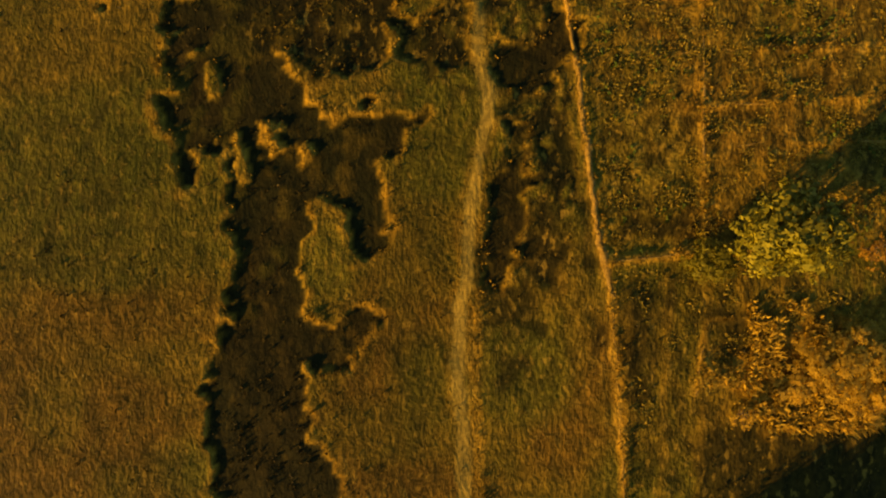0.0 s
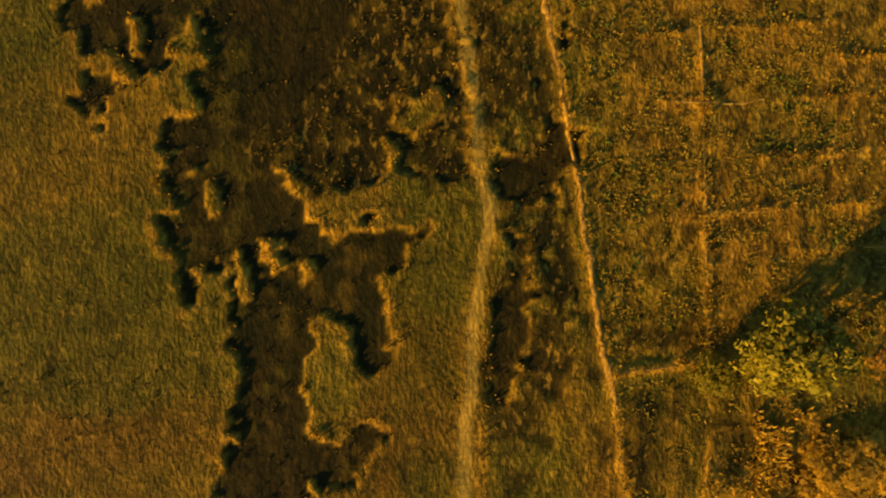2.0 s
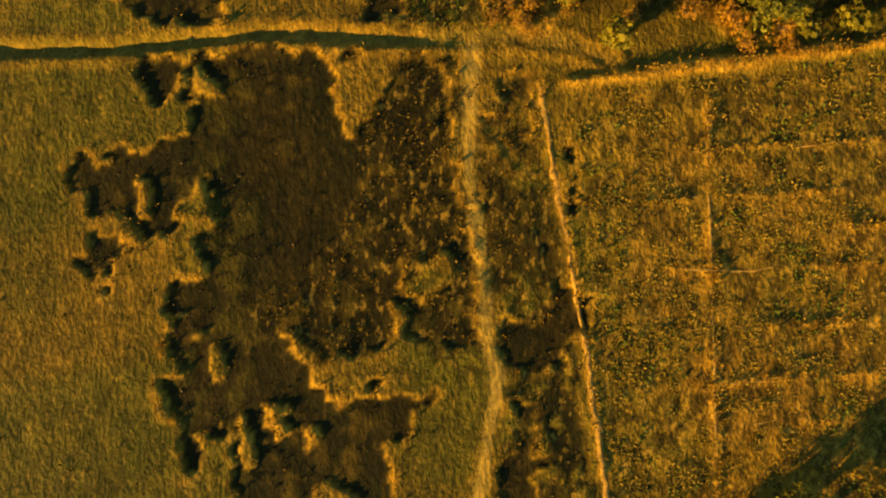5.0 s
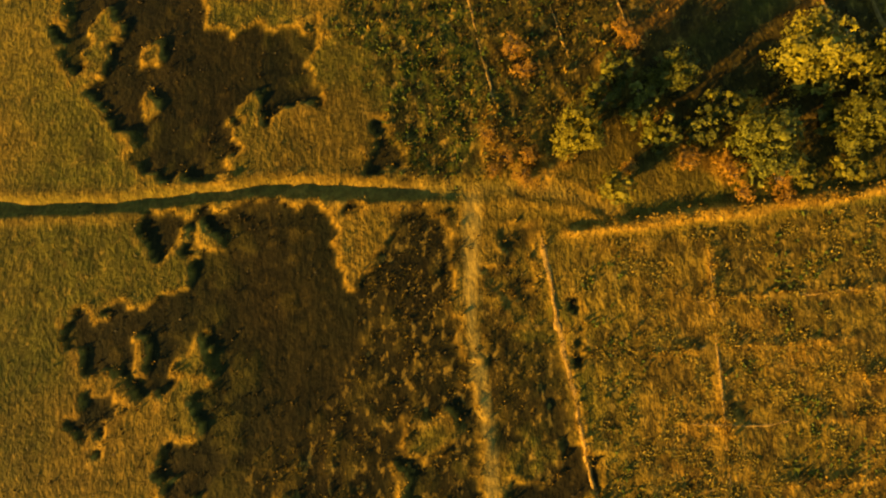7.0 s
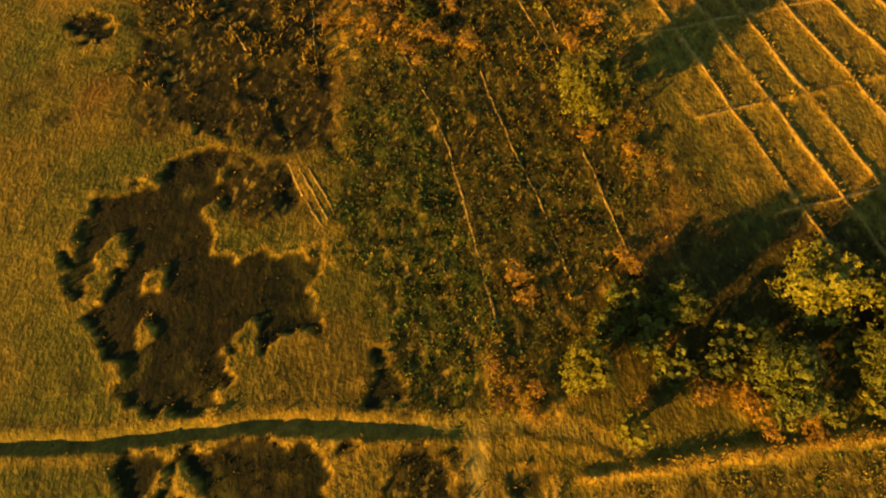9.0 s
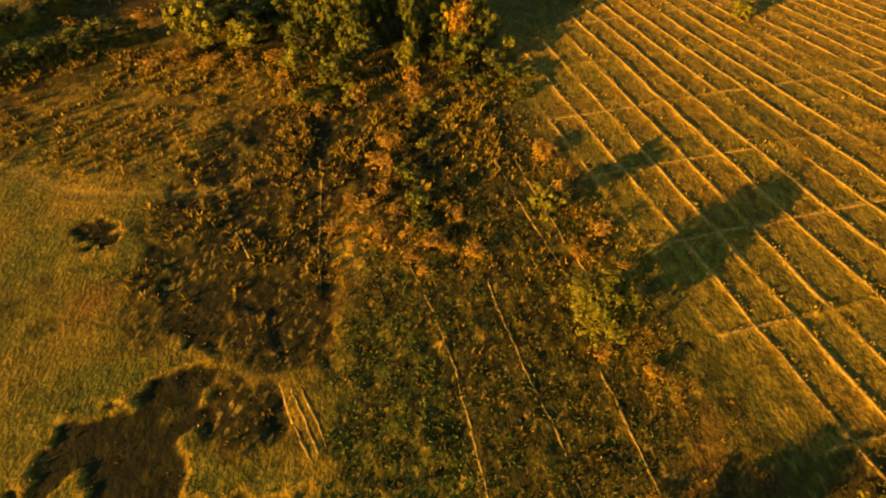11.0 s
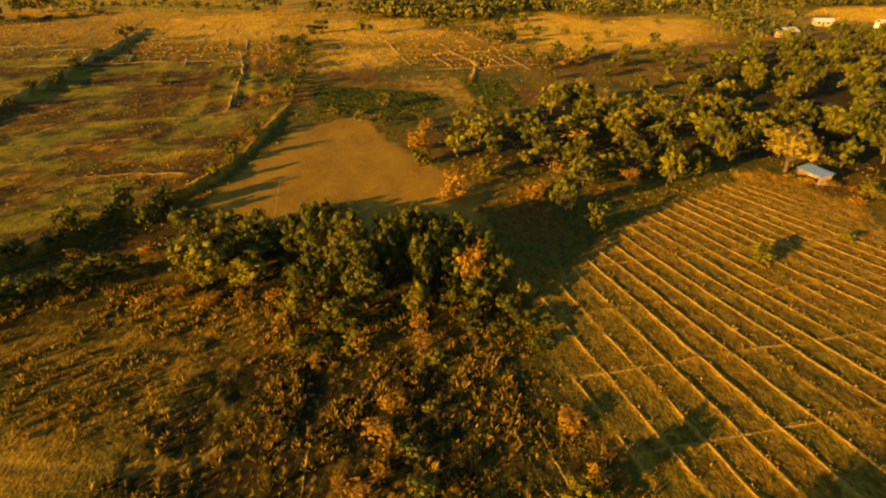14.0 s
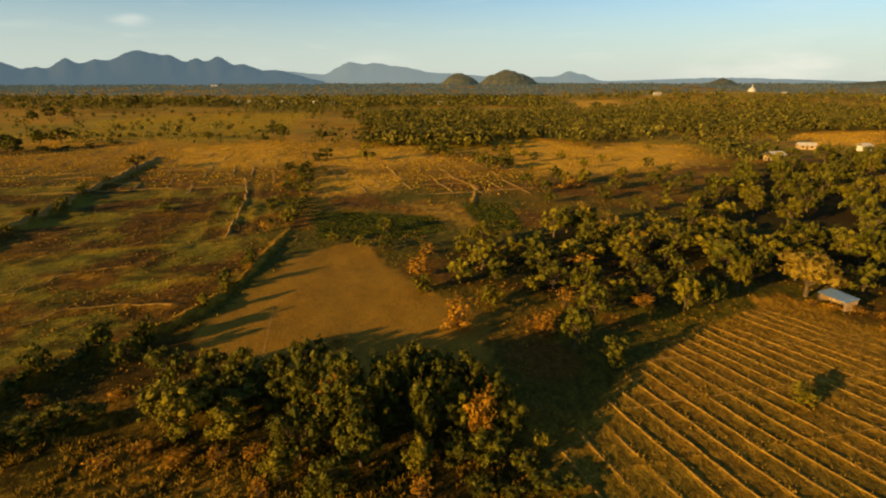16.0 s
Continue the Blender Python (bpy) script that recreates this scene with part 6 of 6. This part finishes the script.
def house(x, y, yaw, wide, deep, high, roof, wall=WHITEWASH, label="small whitewashed farmhouse with a pitched roof among trees", eave=0.5):
    root = new("farmhouse")
    root.matrix_basis = pose(x, y, level(x, y), 0, 0, yaw)
    w, d = wide / 2, deep / 2
    part("wall", box(-w, w, -d, -d + 0.25, -0.3, high), wall, root)
    part("wall", box(-w, w, d - 0.25, d, -0.3, high), wall, root)
    part("wall", box(-w, -w + 0.25, -d + 0.25, d - 0.25, -0.3, high), wall, root)
    part("wall", box(w - 0.25, w, -d + 0.25, d - 0.25, -0.3, high), wall, root)
    for side in (-1, 1):
        bm = bmesh.new()
        e, rise = d + eave, 0.45 * (d + eave)
        a = [bm.verts.new(p) for p in ((-w - eave, side * e, high - 0.1), (w + eave, side * e, high - 0.1), (w + eave, 0, high + rise), (-w - eave, 0, high + rise),
                                       (-w - eave, side * e, high + 0.05), (w + eave, side * e, high + 0.05), (w + eave, 0, high + rise + 0.16), (-w - eave, 0, high + rise + 0.16))]
        for f in ((0, 1, 2, 3), (4, 5, 6, 7), (0, 1, 5, 4), (1, 2, 6, 5), (2, 3, 7, 6), (3, 0, 4, 7)):
            bm.faces.new([a[k] for k in f])
        bmesh.ops.recalc_face_normals(bm, faces=bm.faces[:])
        part("roof", bm, roof, root)
    part("door", box(-0.5, 0.5, -d - 0.04, -d + 0.02, 0, 2.05, 0.01), WOOD_DARK, root)
    for k in range(max(2, int(wide / 3))):
        px = -w + (k + 0.5) * wide / max(2, int(wide / 3))
        if abs(px) > 1.2:
            part("window", box(px - 0.5, px + 0.5, -d - 0.03, -d + 0.02, 0.9, 2.0, 0.01), SHADE_GLASS, root)
    return tagged(root, label, "house")


def shrine(x, y, high):
    """A white bell-shaped shrine on a terrace."""
    root = new("shrine")
    root.matrix_basis = pose(x, y, level(x, y))
    part("terrace", box(-0.75 * high, 0.75 * high, -0.6 * high, 0.6 * high, -2, 0.10 * high, 0.1), WHITEWASH, root)
    for name, profile in (("dome", ((0.46, 0.10), (0.46, 0.16), (0.40, 0.19), (0.38, 0.30), (0.33, 0.42), (0.22, 0.52), (0.12, 0.56))),
                          ("neck", ((0.11, 0.56), (0.11, 0.63), (0.07, 0.64))),
                          ("spire", ((0.07, 0.64), (0.045, 0.78), (0.012, 1.0), (0.0, 1.01)))):
        bm = bmesh.new()
        rings = [[bm.verts.new((r * high * math.cos(math.pi * k / 12), r * high * math.sin(math.pi * k / 12), z * high)) for k in range(24)] for r, z in profile]
        for a, b in zip(rings[:-1], rings[1:]):
            for k in range(24):
                bm.faces.new((a[k], a[(k + 1) % 24], b[(k + 1) % 24], b[k]))
        part(name, bm, WHITEWASH, root)
    return tagged(root, "white bell-shaped shrine with a spire on a low hill", "shrine")


shed(55.0, 135.4, 19)
house(130.0, 302.5, 20, 6.6, 5.4, 2.8, TIN, WALL_CLAY, label="small farmhouse with a pale tin roof among trees")
house(168.0, 346.0, -12, 8, 4, 2.2, TIN, WALL_CLAY, label="long farmhouse with a pale tin roof by an open field")
house(193.0, 340.0, 15, 5, 4, 2.6, TIN, label="small whitewashed outbuilding with a pale tin roof")
for x, y, wide in ((-372, 906, 11), (-346, 900, 14), (-318, 894, 9), (-290, 890, 13), (-262, 880, 15), (-238, 874, 10), (-214, 868, 12)):
    house(x, y, -12, wide, 6, 2.4, TIN, label="long white farm building far out on the plain")
house(-52, 860, 10, 9, 7, 3.2, TIN, label="small white house far out on the plain")
house(300, 1010, 10, 14, 8, 3.4, TIN, label="white house by a far field")
house(560, 1120, 10, 12, 8, 3.4, TIN, label="white house beside the far shrine")
house(-1250, 2700, 10, 30, 12, 7, TIN, label="white building at the foot of the mountains")
shrine(496, 1105, 17)


# ---- hills and mountains on the horizon ----
def mound(name, azimuth, away, high, wide, deep, seed, material, label, peak=1.3):
    """A hill: a rounded, rough heap of land seen from the plain."""
    cx, cy = -3.5 + away * math.sin(radians(azimuth)), 51 + away * math.cos(radians(azimuth))
    n = 60
    g = np.linspace(-1.15, 1.15, n)
    gx, gy = np.meshgrid(g, g)
    d = np.hypot(gx, gy)
    h = np.maximum(0, 1 - d ** peak) * (1 + 0.25 * fbm(gx + seed, gy, 0.5, seed)) + 0.14 * np.abs(fbm(gx, gy + seed, 0.12, seed + 3)) * (d < 1)
    a = radians(azimuth)
    verts = np.stack([cx + gx * wide * math.cos(a) + gy * deep * math.sin(a), cy - gx * wide * math.sin(a) + gy * deep * math.cos(a), h * high - 2], -1)
    idx = np.arange(n * n).reshape(n, n)
    faces = np.stack([idx[:-1, :-1], idx[:-1, 1:], idx[1:, 1:], idx[1:, :-1]], -1).reshape(-1, 4)
    return tagged(new(name, mesh_from(name, verts.reshape(-1, 3), faces, material, True)), label, "hill", kind="structure")


def mountains(name, peaks, away, deep, lo, hi, seed, material, label):
    """A mountain range along the horizon: peaks as azimuth, height in metres and half width in degrees."""
    n, k = 420, 24
    az, q = np.meshgrid(np.linspace(lo, hi, n), np.linspace(-1, 1, k))
    crest = np.zeros(az.shape)
    for at, high, half in peaks:
        crest = crest + (high * np.exp(-np.abs((az - at) / half) ** 1.6)) ** 5
    crest = crest ** 0.2
    crest = crest * (1 + 0.09 * fbm(az, 2 * q, 1.7, seed, 5)) + 7 * fbm(az, 3 * q, 0.5, seed + 1, 4) * smooth(10, 60, crest)
    h = crest * (1 - np.abs(q) ** 1.2) * (1 + 0.06 * fbm(az, q * 2, 2.5, seed + 2))
    dist = away + deep * q
    a = np.radians(az)
    verts = np.stack([-3.5 + dist * np.sin(a), 51 + dist * np.cos(a), h - 3], -1).reshape(-1, 3)
    idx = np.arange(n * k).reshape(k, n)
    faces = np.stack([idx[:-1, :-1], idx[:-1, 1:], idx[1:, 1:], idx[1:, :-1]], -1).reshape(-1, 4)
    return tagged(new(name, mesh_from(name, verts, faces, material, True)), label, "mountain", kind="structure")


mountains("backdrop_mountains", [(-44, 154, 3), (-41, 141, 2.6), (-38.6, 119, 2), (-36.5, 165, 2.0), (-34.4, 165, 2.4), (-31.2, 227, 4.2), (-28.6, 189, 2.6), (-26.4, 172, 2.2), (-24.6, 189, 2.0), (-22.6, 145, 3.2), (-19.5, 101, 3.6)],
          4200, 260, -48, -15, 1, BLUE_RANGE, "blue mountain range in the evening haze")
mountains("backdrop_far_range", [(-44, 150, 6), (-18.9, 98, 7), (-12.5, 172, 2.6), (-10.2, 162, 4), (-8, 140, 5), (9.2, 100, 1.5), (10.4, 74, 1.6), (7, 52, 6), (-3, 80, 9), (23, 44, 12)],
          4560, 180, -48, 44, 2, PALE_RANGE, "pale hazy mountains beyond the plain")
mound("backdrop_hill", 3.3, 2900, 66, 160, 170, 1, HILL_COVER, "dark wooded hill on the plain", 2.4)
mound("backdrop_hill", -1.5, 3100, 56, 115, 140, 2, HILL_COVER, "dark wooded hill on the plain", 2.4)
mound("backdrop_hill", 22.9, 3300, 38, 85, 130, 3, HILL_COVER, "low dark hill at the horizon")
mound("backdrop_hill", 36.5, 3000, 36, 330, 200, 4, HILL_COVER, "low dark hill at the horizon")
